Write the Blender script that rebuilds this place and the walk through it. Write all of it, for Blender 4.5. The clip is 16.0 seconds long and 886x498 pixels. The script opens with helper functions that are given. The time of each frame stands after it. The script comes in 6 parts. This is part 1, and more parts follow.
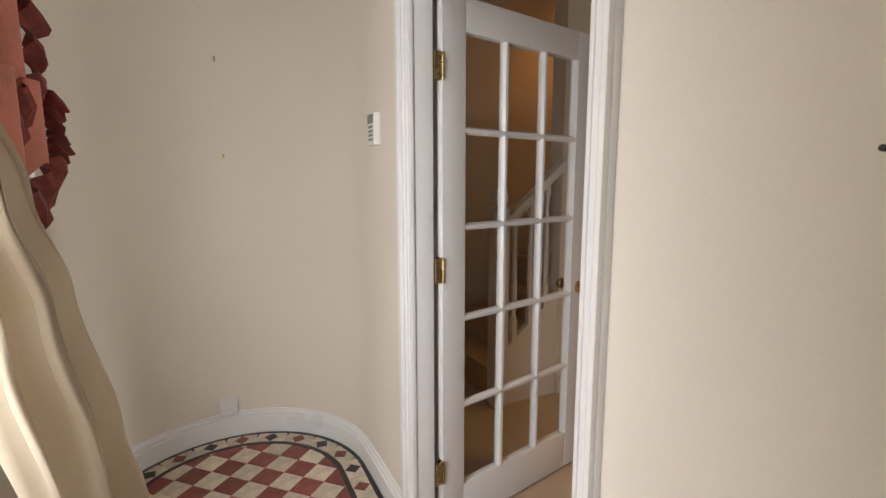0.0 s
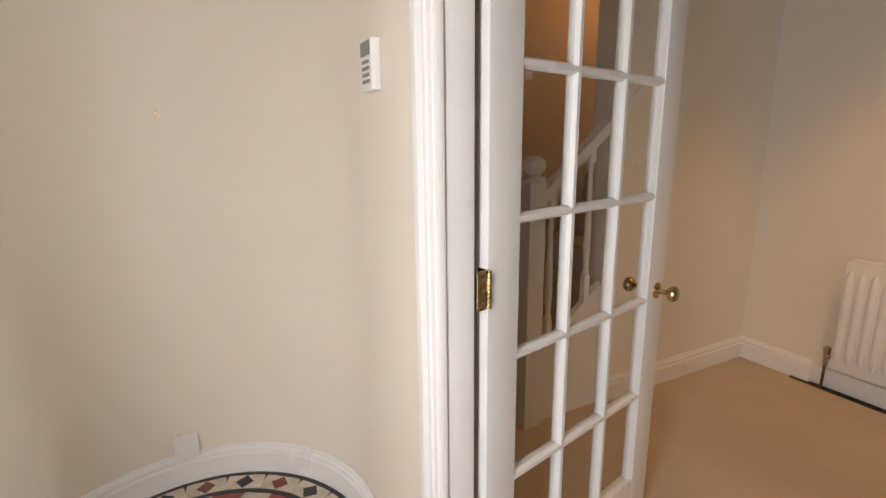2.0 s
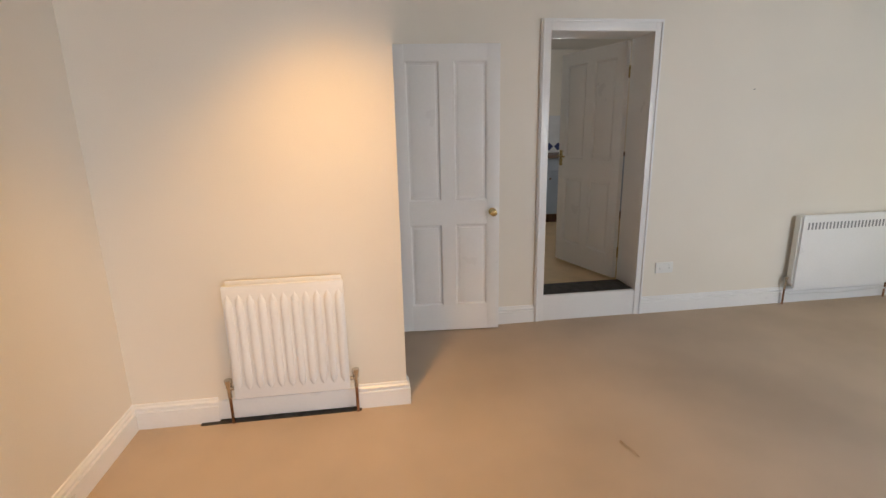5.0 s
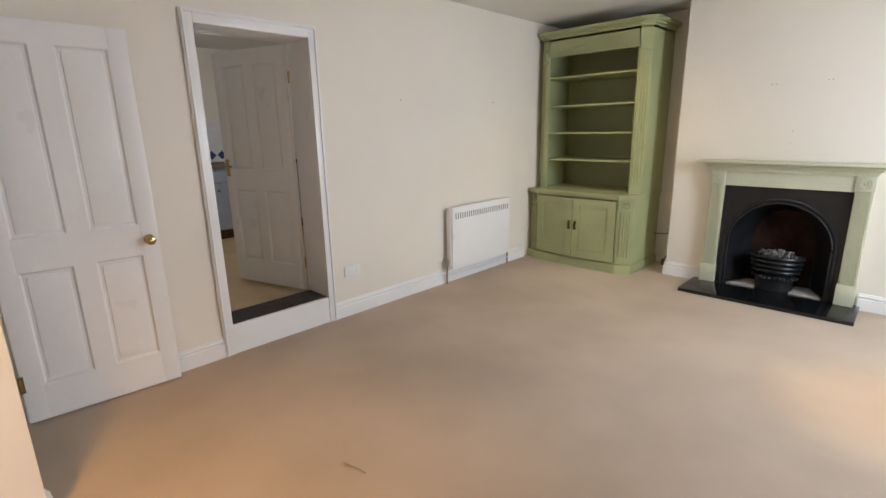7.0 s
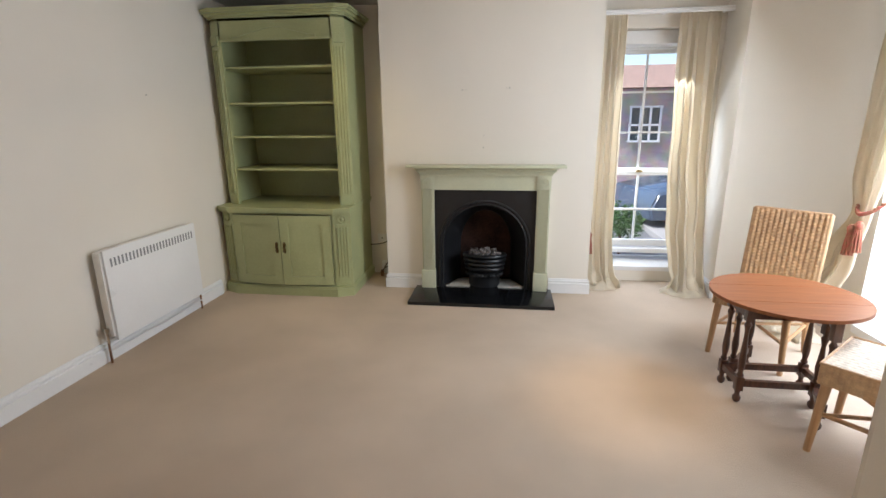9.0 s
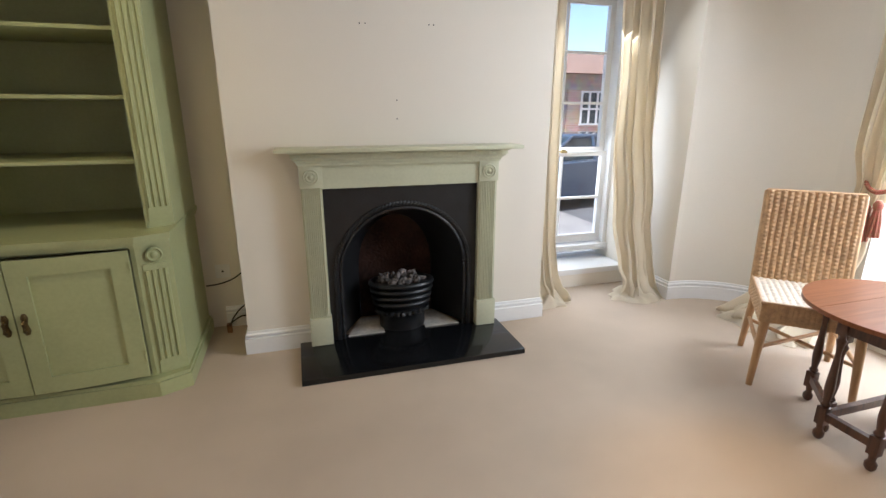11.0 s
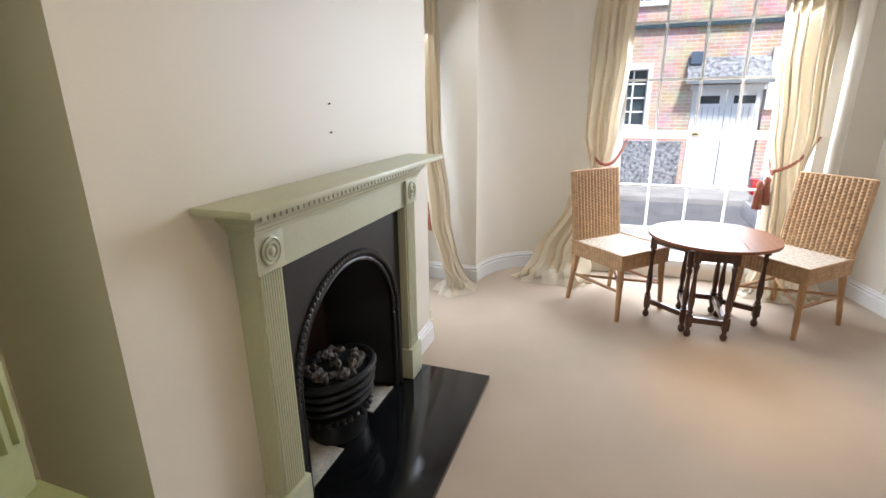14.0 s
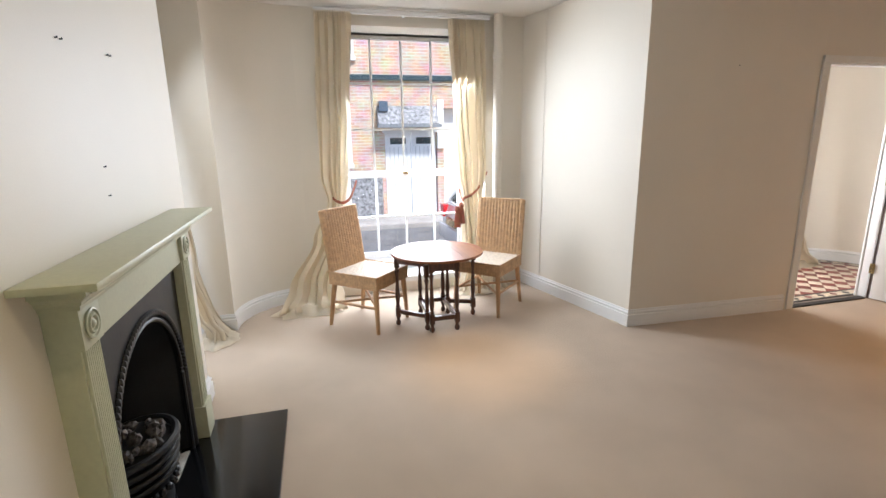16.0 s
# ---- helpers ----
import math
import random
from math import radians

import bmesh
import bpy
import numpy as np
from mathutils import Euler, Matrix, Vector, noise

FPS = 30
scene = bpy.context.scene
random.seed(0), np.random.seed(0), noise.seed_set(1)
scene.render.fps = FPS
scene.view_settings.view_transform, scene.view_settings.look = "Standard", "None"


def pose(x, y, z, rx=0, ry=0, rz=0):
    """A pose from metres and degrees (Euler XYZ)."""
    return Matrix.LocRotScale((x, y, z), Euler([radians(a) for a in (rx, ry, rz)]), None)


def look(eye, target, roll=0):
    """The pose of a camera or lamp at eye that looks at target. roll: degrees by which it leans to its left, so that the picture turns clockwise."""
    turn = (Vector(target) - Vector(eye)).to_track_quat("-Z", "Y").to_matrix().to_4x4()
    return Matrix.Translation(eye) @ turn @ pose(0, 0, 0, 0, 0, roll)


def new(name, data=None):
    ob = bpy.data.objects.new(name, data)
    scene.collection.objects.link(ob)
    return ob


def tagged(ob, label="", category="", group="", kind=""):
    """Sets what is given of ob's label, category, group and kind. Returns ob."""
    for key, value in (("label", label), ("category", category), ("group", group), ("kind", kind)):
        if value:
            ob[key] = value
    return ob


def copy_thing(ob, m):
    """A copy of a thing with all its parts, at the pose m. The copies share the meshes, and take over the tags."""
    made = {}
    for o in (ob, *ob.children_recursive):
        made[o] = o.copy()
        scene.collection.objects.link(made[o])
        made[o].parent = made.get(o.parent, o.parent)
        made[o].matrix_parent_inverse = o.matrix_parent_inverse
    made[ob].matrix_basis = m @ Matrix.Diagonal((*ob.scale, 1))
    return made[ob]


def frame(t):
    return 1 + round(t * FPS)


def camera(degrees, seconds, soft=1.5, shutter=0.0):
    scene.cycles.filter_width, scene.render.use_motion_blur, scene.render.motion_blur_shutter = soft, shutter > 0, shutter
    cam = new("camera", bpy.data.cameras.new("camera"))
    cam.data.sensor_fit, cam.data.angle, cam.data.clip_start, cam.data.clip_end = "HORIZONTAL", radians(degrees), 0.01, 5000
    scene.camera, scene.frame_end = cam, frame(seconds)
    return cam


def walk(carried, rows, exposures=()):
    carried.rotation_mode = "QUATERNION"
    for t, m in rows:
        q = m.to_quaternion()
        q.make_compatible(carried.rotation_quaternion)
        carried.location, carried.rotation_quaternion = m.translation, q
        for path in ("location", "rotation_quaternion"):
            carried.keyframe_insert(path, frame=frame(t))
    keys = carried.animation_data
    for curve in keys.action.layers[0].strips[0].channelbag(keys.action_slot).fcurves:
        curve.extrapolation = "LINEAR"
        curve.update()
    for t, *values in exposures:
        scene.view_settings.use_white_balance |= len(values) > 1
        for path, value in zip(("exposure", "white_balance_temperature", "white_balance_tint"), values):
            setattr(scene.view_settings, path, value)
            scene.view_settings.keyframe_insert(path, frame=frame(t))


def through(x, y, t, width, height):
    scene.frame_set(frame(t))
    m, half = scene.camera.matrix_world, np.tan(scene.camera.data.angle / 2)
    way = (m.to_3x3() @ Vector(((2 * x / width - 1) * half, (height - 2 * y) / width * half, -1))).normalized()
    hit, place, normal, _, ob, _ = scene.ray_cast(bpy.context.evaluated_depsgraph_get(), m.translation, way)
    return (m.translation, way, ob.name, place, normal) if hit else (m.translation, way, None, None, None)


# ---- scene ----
cam = camera(85.5, 16.0)
PATH = [
    (0, (0.179, -0.002, 1.376), (1.038, 1.781, 1.089), -0.1),
    (0.5, (0.19, 0.11, 1.373), (0.901, 1.946, 1.019), -0.3),
    (1, (0.246, 0.275, 1.375), (0.907, 2.121, 0.979), -0.4),
    (1.5, (0.308, 0.436, 1.385), (1.025, 2.254, 0.961), -0.6),
    (2, (0.347, 0.633, 1.38), (1.234, 2.372, 0.944), -0.7),
    (2.5, (0.436, 0.786, 1.373), (1.587, 2.362, 0.938), -0.9),
    (3, (0.576, 0.913, 1.374), (2.037, 2.209, 0.943), -1.6),
    (3.5, (0.7, 0.992, 1.384), (2.42, 1.911, 0.941), -1.8),
    (4, (0.824, 1.08, 1.405), (2.705, 1.579, 0.943), -1.6),
    (4.5, (0.919, 1.086, 1.42), (2.86, 1.189, 0.949), -1.6),
    (5, (1.004, 1.064, 1.458), (2.926, 0.798, 0.975), -1.2),
    (7.5, (1.288, 0.916, 1.466), (2.417, -0.662, 0.977), -1.2),
    (8, (1.394, 0.749, 1.481), (2.256, -0.986, 0.982), -1.1),
    (8.5, (1.556, 0.565, 1.503), (2.12, -1.285, 0.993), -0.8),
    (9, (1.778, 0.326, 1.499), (2.036, -1.592, 0.992), -0.5),
    (9.5, (1.977, 0.0, 1.496), (1.961, -1.932, 0.979), -0.2),
    (12, (2.851, -2.007, 1.261), (1.929, -3.68, 0.67), -0.2),
    (12.5, (2.991, -2.353, 1.267), (1.82, -3.862, 0.672), -0.4),
    (13, (3.144, -2.63, 1.292), (1.715, -3.893, 0.688), -0.1),
    (13.5, (3.339, -2.787, 1.341), (1.695, -3.752, 0.736), -0.2),
    (14, (3.512, -2.94, 1.392), (1.708, -3.577, 0.809), -0.6),
    (14.5, (3.677, -3.117, 1.423), (1.781, -3.411, 0.859), -0.9),
    (15, (3.771, -3.182, 1.46), (1.847, -3.169, 0.916), -0.8),
    (15.5, (3.839, -3.213, 1.468), (1.923, -2.937, 0.965), -0.8),
    (16, (3.877, -3.209, 1.473), (1.993, -2.716, 1.019), -0.9),
]
walk(cam, [(t, look(eye, target, roll)) for t, eye, target, roll in PATH],
     exposures=[(0.0, -0.45, 6200, 10), (1.4, -0.15, 6600, 13), (2.0, -0.08, 6300, 11), (2.6, -0.12, 6000, 9), (3.3, 0.1, 6700, 10), (4.0, 0.38, 7000, 11), (4.6, 0.62, 6100, 8), (5.2, 0.86, 5800, 8), (8.0, 1.02, 5850, 10), (9.7, 0.58, 5900, 10), (12.0, 0.7, 5900, 10), (16.0, 0.68, 5950, 10)])

# world, sun, large lights
world = bpy.data.worlds.new("sky")
scene.world = world
world.use_nodes = True
wn = world.node_tree.nodes
sky = wn.new("ShaderNodeTexSky")
sky.sky_type = "NISHITA"
sky.sun_disc = False
sky.sun_elevation, sky.sun_rotation = radians(54), radians(67)
world.node_tree.links.new(sky.outputs[0], wn["Background"].inputs[0])
wn["Background"].inputs[1].default_value = 0.15


def lamp(name, kind, m, power, color=(1, 1, 1), **values):
    data = bpy.data.lights.new(name, kind)
    data.energy, data.color = power, color
    if kind == "AREA":
        data.shape, data.size, data.size_y = "RECTANGLE", values["size"], values["size_y"]
    elif kind == "SUN":
        data.angle = radians(values["angle"])
    else:
        data.shadow_soft_size = values["radius"]
        if kind == "SPOT":
            data.spot_size, data.spot_blend = radians(values["cone"]), values["blend"]
    ob = new(name, data)
    ob.matrix_world = m
    return ob


lamp("sun", "SUN", look((6, 2.5, 9), (0, 0, 0)), 4.0, (1, 0.96, 0.9), angle=9)
DAY = (0.93, 0.97, 1.0)
lamp("daylight_front", "AREA", look((-0.80, -2.33, 1.45), (1.3, -2.2, 0.0)), 57, DAY, size=1.05, size_y=2.0)
lamp("daylight_side", "AREA", look((0.50, -4.56, 1.3), (0.6, -2.6, 0.0)), 11, DAY, size=0.6, size_y=1.8)
# added fill for daylight from the unseen lobby window, turned along the lobby
lamp("lobby_daylight_fill", "AREA", look((-0.40, 0.55, 1.35), (0.05, 2.3, 1.0)), 42, (1.0, 0.955, 0.915), size=0.6, size_y=1.9)
WARM = (1.0, 0.59, 0.18)
lamp("hall_downlight", "SPOT", look((2.72, 1.25, 2.5), (2.78, 1.24, 0)), 74, (1.0, 0.49, 0.09), radius=0.08, cone=100, blend=1.0)
lamp("stair_bulb", "POINT", pose(3.0, 2.85, 2.4), 3, (1.0, 0.40, 0.09), radius=0.06)
lamp("room_downlight", "SPOT", look((1.08, -2.2, 2.5), (1.08, -2.2, 0)), 52, (1.0, 0.60, 0.20), radius=0.04, cone=34, blend=1.0)
# warm spot added to brighten the bookcase alcove; no known fitting there
lamp("alcove_warm_fill", "SPOT", look((3.25, -3.0, 2.52), (3.2, -3.3, 0)), 17, (1.0, 0.74, 0.36), radius=0.05, cone=125, blend=1.0)
# bare point lamp added so the windowless kitchen box isn't black
lamp("kitchen_fill", "POINT", pose(6.1, -0.9, 2.3), 9, (1, 0.95, 0.88), radius=0.25)


# ---------------------------------------------------------------- materials
def mat(name, color, rough=0.6, var=0.12, scale=6.0, fine=120.0, bump=0.08, metal=0.0, coat=0.0, tint=None, spec=0.5, rand=0.0, blotch=0.35):
    """A painted, mineral or woven surface: base colour, two scales of variation, fine relief."""
    m = bpy.data.materials.new(name)
    m.use_nodes = True
    nt = m.node_tree
    b = nt.nodes["Principled BSDF"]
    b.inputs["Roughness"].default_value, b.inputs["Metallic"].default_value = rough, metal
    b.inputs["Coat Weight"].default_value, b.inputs["Coat Roughness"].default_value = coat, 0.15
    b.inputs["Specular IOR Level"].default_value = spec
    tc = nt.nodes.new("ShaderNodeTexCoord")
    n1, n2 = nt.nodes.new("ShaderNodeTexNoise"), nt.nodes.new("ShaderNodeTexNoise")
    for n, s, d in ((n1, scale, 5.0), (n2, fine, 3.0)):
        n.inputs["Scale"].default_value, n.inputs["Detail"].default_value = s, d
        nt.links.new(tc.outputs["Object"], n.inputs["Vector"])
    add = nt.nodes.new("ShaderNodeMath")
    add.operation = "MULTIPLY_ADD"
    nt.links.new(n1.outputs["Fac"], add.inputs[0])
    add.inputs[1].default_value = 1 - blotch
    half = nt.nodes.new("ShaderNodeMath")
    half.operation = "MULTIPLY"
    nt.links.new(n2.outputs["Fac"], half.inputs[0])
    half.inputs[1].default_value = blotch
    nt.links.new(half.outputs[0], add.inputs[2])
    ramp = nt.nodes.new("ShaderNodeValToRGB")
    nt.links.new(add.outputs[0], ramp.inputs[0])
    lo = tint or tuple(c * (1 - 2 * var) for c in color)
    hi = tuple(min(1, c * (1 + var)) for c in color)
    ramp.color_ramp.elements[0].position, ramp.color_ramp.elements[0].color = 0.32, (*lo, 1)
    ramp.color_ramp.elements[1].position, ramp.color_ramp.elements[1].color = 0.62, (*hi, 1)
    out = ramp.outputs[0]
    if rand:
        oi = nt.nodes.new("ShaderNodeObjectInfo")
        hsv = nt.nodes.new("ShaderNodeHueSaturation")
        mr = nt.nodes.new("ShaderNodeMapRange")
        mr.inputs["To Min"].default_value, mr.inputs["To Max"].default_value = 1 - rand, 1 + rand
        nt.links.new(oi.outputs["Random"], mr.inputs["Value"])
        nt.links.new(mr.outputs[0], hsv.inputs["Value"])
        nt.links.new(out, hsv.inputs["Color"])
        out = hsv.outputs[0]
    nt.links.new(out, b.inputs["Base Color"])
    if bump:
        bp = nt.nodes.new("ShaderNodeBump")
        bp.inputs["Strength"].default_value, bp.inputs["Distance"].default_value = bump, 0.01
        nt.links.new(n2.outputs["Fac"], bp.inputs["Height"])
        nt.links.new(bp.outputs[0], b.inputs["Normal"])
    rr = nt.nodes.new("ShaderNodeMapRange")
    rr.inputs["To Min"].default_value, rr.inputs["To Max"].default_value = max(0.03, rough - 0.08), min(1, rough + 0.08)
    nt.links.new(n1.outputs["Fac"], rr.inputs["Value"])
    nt.links.new(rr.outputs[0], b.inputs["Roughness"])
    return m


def wood(name, dark, light, rough=0.35, scale=(2, 30, 30), coat=0.3, spec=0.5):
    m = bpy.data.materials.new(name)
    m.use_nodes = True
    nt = m.node_tree
    b = nt.nodes["Principled BSDF"]
    b.inputs["Roughness"].default_value, b.inputs["Coat Weight"].default_value, b.inputs["Coat Roughness"].default_value = rough, coat, 0.2
    b.inputs["Specular IOR Level"].default_value = spec
    tc, mp = nt.nodes.new("ShaderNodeTexCoord"), nt.nodes.new("ShaderNodeMapping")
    mp.inputs["Scale"].default_value = scale
    n = nt.nodes.new("ShaderNodeTexNoise")
    n.inputs["Scale"].default_value, n.inputs["Detail"].default_value, n.inputs["Distortion"].default_value = 1.6, 6, 0.6
    ramp = nt.nodes.new("ShaderNodeValToRGB")
    ramp.color_ramp.elements[0].position, ramp.color_ramp.elements[0].color = 0.3, (*dark, 1)
    ramp.color_ramp.elements[1].position, ramp.color_ramp.elements[1].color = 0.7, (*light, 1)
    bp = nt.nodes.new("ShaderNodeBump")
    bp.inputs["Strength"].default_value, bp.inputs["Distance"].default_value = 0.08, 0.005
    nt.links.new(tc.outputs["Object"], mp.inputs[0])
    nt.links.new(mp.outputs[0], n.inputs["Vector"])
    nt.links.new(n.outputs["Fac"], ramp.inputs[0])
    nt.links.new(ramp.outputs[0], b.inputs["Base Color"])
    nt.links.new(n.outputs["Fac"], bp.inputs["Height"])
    nt.links.new(bp.outputs[0], b.inputs["Normal"])
    return m


def glass(name, tint=(1, 1, 1), gloss=1.0):
    m = bpy.data.materials.new(name)
    m.use_nodes = True
    nt = m.node_tree
    nt.nodes.remove(nt.nodes["Principled BSDF"])
    tr, gl, mix, lw, pw, mr = (nt.nodes.new("ShaderNode" + k) for k in ("BsdfTransparent", "BsdfGlossy", "MixShader", "LayerWeight", "Math", "MapRange"))
    tr.inputs[0].default_value = (*tint, 1)
    gl.inputs["Roughness"].default_value = 0.02
    pw.operation, pw.inputs[1].default_value = "POWER", 4.0
    mr.inputs["To Min"].default_value, mr.inputs["To Max"].default_value = 0.025 * gloss, 0.5 * gloss
    nt.links.new(lw.outputs["Facing"], pw.inputs[0])
    nt.links.new(pw.outputs[0], mr.inputs["Value"])
    nt.links.new(mr.outputs[0], mix.inputs[0])
    nt.links.new(tr.outputs[0], mix.inputs[1])
    nt.links.new(gl.outputs[0], mix.inputs[2])
    nt.links.new(mix.outputs[0], nt.nodes["Material Output"].inputs[0])
    return m


def cloth(name, color, through=0.48):
    """Woven cotton that lets some light through."""
    m = mat(name, color, 0.9, 0.04, 3.0, 300, 0.08, spec=0.1)
    nt = m.node_tree
    b = nt.nodes["Principled BSDF"]
    tl, mix = nt.nodes.new("ShaderNodeBsdfTranslucent"), nt.nodes.new("ShaderNodeMixShader")
    tl.inputs[0].default_value = (0.90, 0.83, 0.71, 1)
    mix.inputs[0].default_value = through
    nt.links.new(b.outputs[0], mix.inputs[1])
    nt.links.new(tl.outputs[0], mix.inputs[2])
    nt.links.new(mix.outputs[0], nt.nodes["Material Output"].inputs[0])
    return m


WALL = mat("wall_paint", (0.79, 0.74, 0.655), 0.5, 0.02, 1.3, 180, 0.015)
CEIL = mat("ceiling_paint", (0.80, 0.77, 0.72), 0.75, 0.03, 1.5, 160, 0.03)
WHITE = mat("white_gloss_paint", (0.82, 0.82, 0.82), 0.3, 0.015, 3.0, 60, 0.008)
WHITE_OLD = mat("white_eggshell_paint", (0.80, 0.79, 0.76), 0.4, 0.025, 4.0, 70, 0.01)
CARPET = mat("beige_carpet", (0.57, 0.465, 0.365), 0.98, 0.115, 1.1, 420, 0.5, spec=0.1, blotch=0.42)
GREEN = mat("sage_green_paint", (0.38, 0.405, 0.205), 0.42, 0.06, 3.0, 60, 0.012)
GREEN_PALE = mat("pale_sage_paint", (0.555, 0.565, 0.41), 0.4, 0.05, 3.0, 60, 0.01)
IRON = mat("black_cast_iron", (0.010, 0.0105, 0.012), 0.42, 0.25, 9.0, 90, 0.04)
SOOT = mat("sooty_brick", (0.034, 0.018, 0.014), 0.95, 0.35, 8.0, 60, 0.4, spec=0.1)
SLATE = mat("polished_black_slate", (0.007, 0.0075, 0.009), 0.12, 0.2, 6.0, 80, 0.006)
COAL = mat("grey_coal", (0.13, 0.115, 0.11), 0.9, 0.5, 14.0, 70, 0.5, tint=(0.010, 0.009, 0.009), rand=0.6)
ASH = mat("pale_ash_stone", (0.50, 0.48, 0.44), 0.85, 0.2, 15.0, 120, 0.2)
BRASS_DARK = mat("tarnished_brass", (0.12, 0.085, 0.04), 0.4, 0.3, 25.0, 160, 0.04, metal=1.0)
BRASS = mat("worn_brass", (0.52, 0.41, 0.20), 0.26, 0.25, 25.0, 160, 0.03, metal=1.0)
CHROME = mat("nickel", (0.62, 0.58, 0.52), 0.25, 0.1, 25.0, 160, 0.02, metal=1.0)
COPPER = mat("copper_pipe", (0.30, 0.17, 0.10), 0.4, 0.3, 15.0, 90, 0.05, metal=1.0)
CREAM = cloth("cream_curtain_cotton", (0.86, 0.785, 0.635))
ROPE = mat("red_gold_rope", (0.30, 0.075, 0.06), 0.8, 0.4, 45.0, 200, 0.3, tint=(0.36, 0.20, 0.10))
RED_SILK = mat("salmon_swag_fabric", (0.62, 0.22, 0.155), 0.55, 0.12, 6.0, 160, 0.08)
RED_TRIM = mat("dark_red_ruffle", (0.20, 0.028, 0.022), 0.6, 0.3, 22.0, 160, 0.15)
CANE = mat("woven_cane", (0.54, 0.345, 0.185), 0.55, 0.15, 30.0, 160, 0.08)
# seat cane, paler than the apron and back
CANE_PALE = mat("pale_cane", (0.66, 0.56, 0.45), 0.55, 0.15, 40.0, 160, 0.1)
CANE_LEG = wood("beech_leg", (0.40, 0.22, 0.10), (0.56, 0.34, 0.17), 0.4, (30, 30, 3), 0.1)
DARKWOOD = wood("dark_oak", (0.042, 0.014, 0.008), (0.11, 0.04, 0.02), 0.35, (40, 40, 4), 0.35)
TOPWOOD = wood("polished_mahogany", (0.20, 0.066, 0.023), (0.285, 0.105, 0.04), 0.42, (3, 40, 40), 0.1, 0.3)
TILE_RED = mat("red_clay_tile", (0.22, 0.055, 0.042), 0.4, 0.18, 14.0, 120, 0.05, rand=0.18)
TILE_CREAM = mat("cream_clay_tile", (0.62, 0.54, 0.42), 0.4, 0.14, 14.0, 120, 0.04, rand=0.14)
TILE_BLACK = mat("black_clay_tile", (0.022, 0.021, 0.024), 0.35, 0.2, 14.0, 120, 0.05, rand=0.2)
GROUT = mat("grey_grout", (0.20, 0.17, 0.14), 0.95, 0.2, 30.0, 200, 0.2)
PLASTIC = mat("white_plastic", (0.80, 0.80, 0.78), 0.35, 0.03, 8.0, 90, 0.01)
GREYPLASTIC = mat("grey_plastic", (0.22, 0.23, 0.24), 0.35, 0.05, 8.0, 90, 0.01)
BLACKRUBBER = mat("black_rubber", (0.015, 0.014, 0.013), 0.6, 0.2, 20.0, 90, 0.05)
THRESH_SHADE = mat("dark_mat_and_gap_shade", (0.05, 0.045, 0.04), 0.95, 0.3, 20.0, 250, 0.5)
LAMINATE = mat("tan_kitchen_vinyl", (0.50, 0.36, 0.20), 0.45, 0.1, 5.0, 90, 0.04)
KUNIT = mat("blue_grey_cupboard_paint", (0.36, 0.42, 0.52), 0.4, 0.05, 4.0, 60, 0.03)
KTILE = mat("white_wall_tile", (0.74, 0.75, 0.77), 0.2, 0.05, 5.0, 60, 0.02)
KBLUE = mat("blue_wall_tile", (0.06, 0.08, 0.20), 0.2, 0.1, 5.0, 60, 0.02)
BRICK = mat("red_brick", (0.40, 0.19, 0.125), 0.9, 0.25, 8.0, 60, 0.3, rand=0.25)
MORTAR = mat("lime_mortar", (0.48, 0.42, 0.36), 0.95, 0.15, 12.0, 90, 0.2)
FLINT = mat("grey_flint", (0.28, 0.28, 0.29), 0.8, 0.5, 14.0, 50, 0.4)
TAR = mat("grey_tarmac", (0.16, 0.16, 0.165), 0.9, 0.15, 2.0, 90, 0.25)
PAVE = mat("pale_paving", (0.36, 0.34, 0.32), 0.9, 0.15, 2.0, 60, 0.2)
RENDER_W = mat("white_render_wall", (0.75, 0.74, 0.71), 0.85, 0.06, 2.0, 60, 0.1)
ROOF = mat("clay_roof", (0.34, 0.22, 0.17), 0.9, 0.3, 10.0, 40, 0.3)
TIMBER = mat("weathered_timber", (0.16, 0.12, 0.105), 0.7, 0.2, 10.0, 60, 0.1)
CARWHITE = mat("white_car_paint", (0.78, 0.78, 0.79), 0.2, 0.03, 3.0, 40, 0.0, coat=0.8)
CARDARK = mat("dark_blue_car_paint", (0.07, 0.10, 0.15), 0.15, 0.1, 3.0, 40, 0.0, coat=0.8)
CARGLASS = mat("tinted_car_glass", (0.03, 0.05, 0.06), 0.06, 0.1, 3.0, 40, 0.0)
CARRED = mat("red_lamp_lens", (0.70, 0.02, 0.03), 0.15, 0.1, 9.0, 40, 0.0, coat=0.6)
LEAF = mat("green_leaf", (0.06, 0.13, 0.03), 0.6, 0.3, 9.0, 60, 0.1, rand=0.2)
STAIRCARPET = mat("beige_carpet", (0.57, 0.465, 0.365), 0.98, 0.15, 1.3, 420, 0.5, spec=0.1, blotch=0.42)
GLASS = glass("clear_glass")
DOORGLASS = glass("door_glass", (0.97, 0.97, 0.96))


# ---------------------------------------------------------------- mesh helpers
def bm_new():
    return bmesh.new()


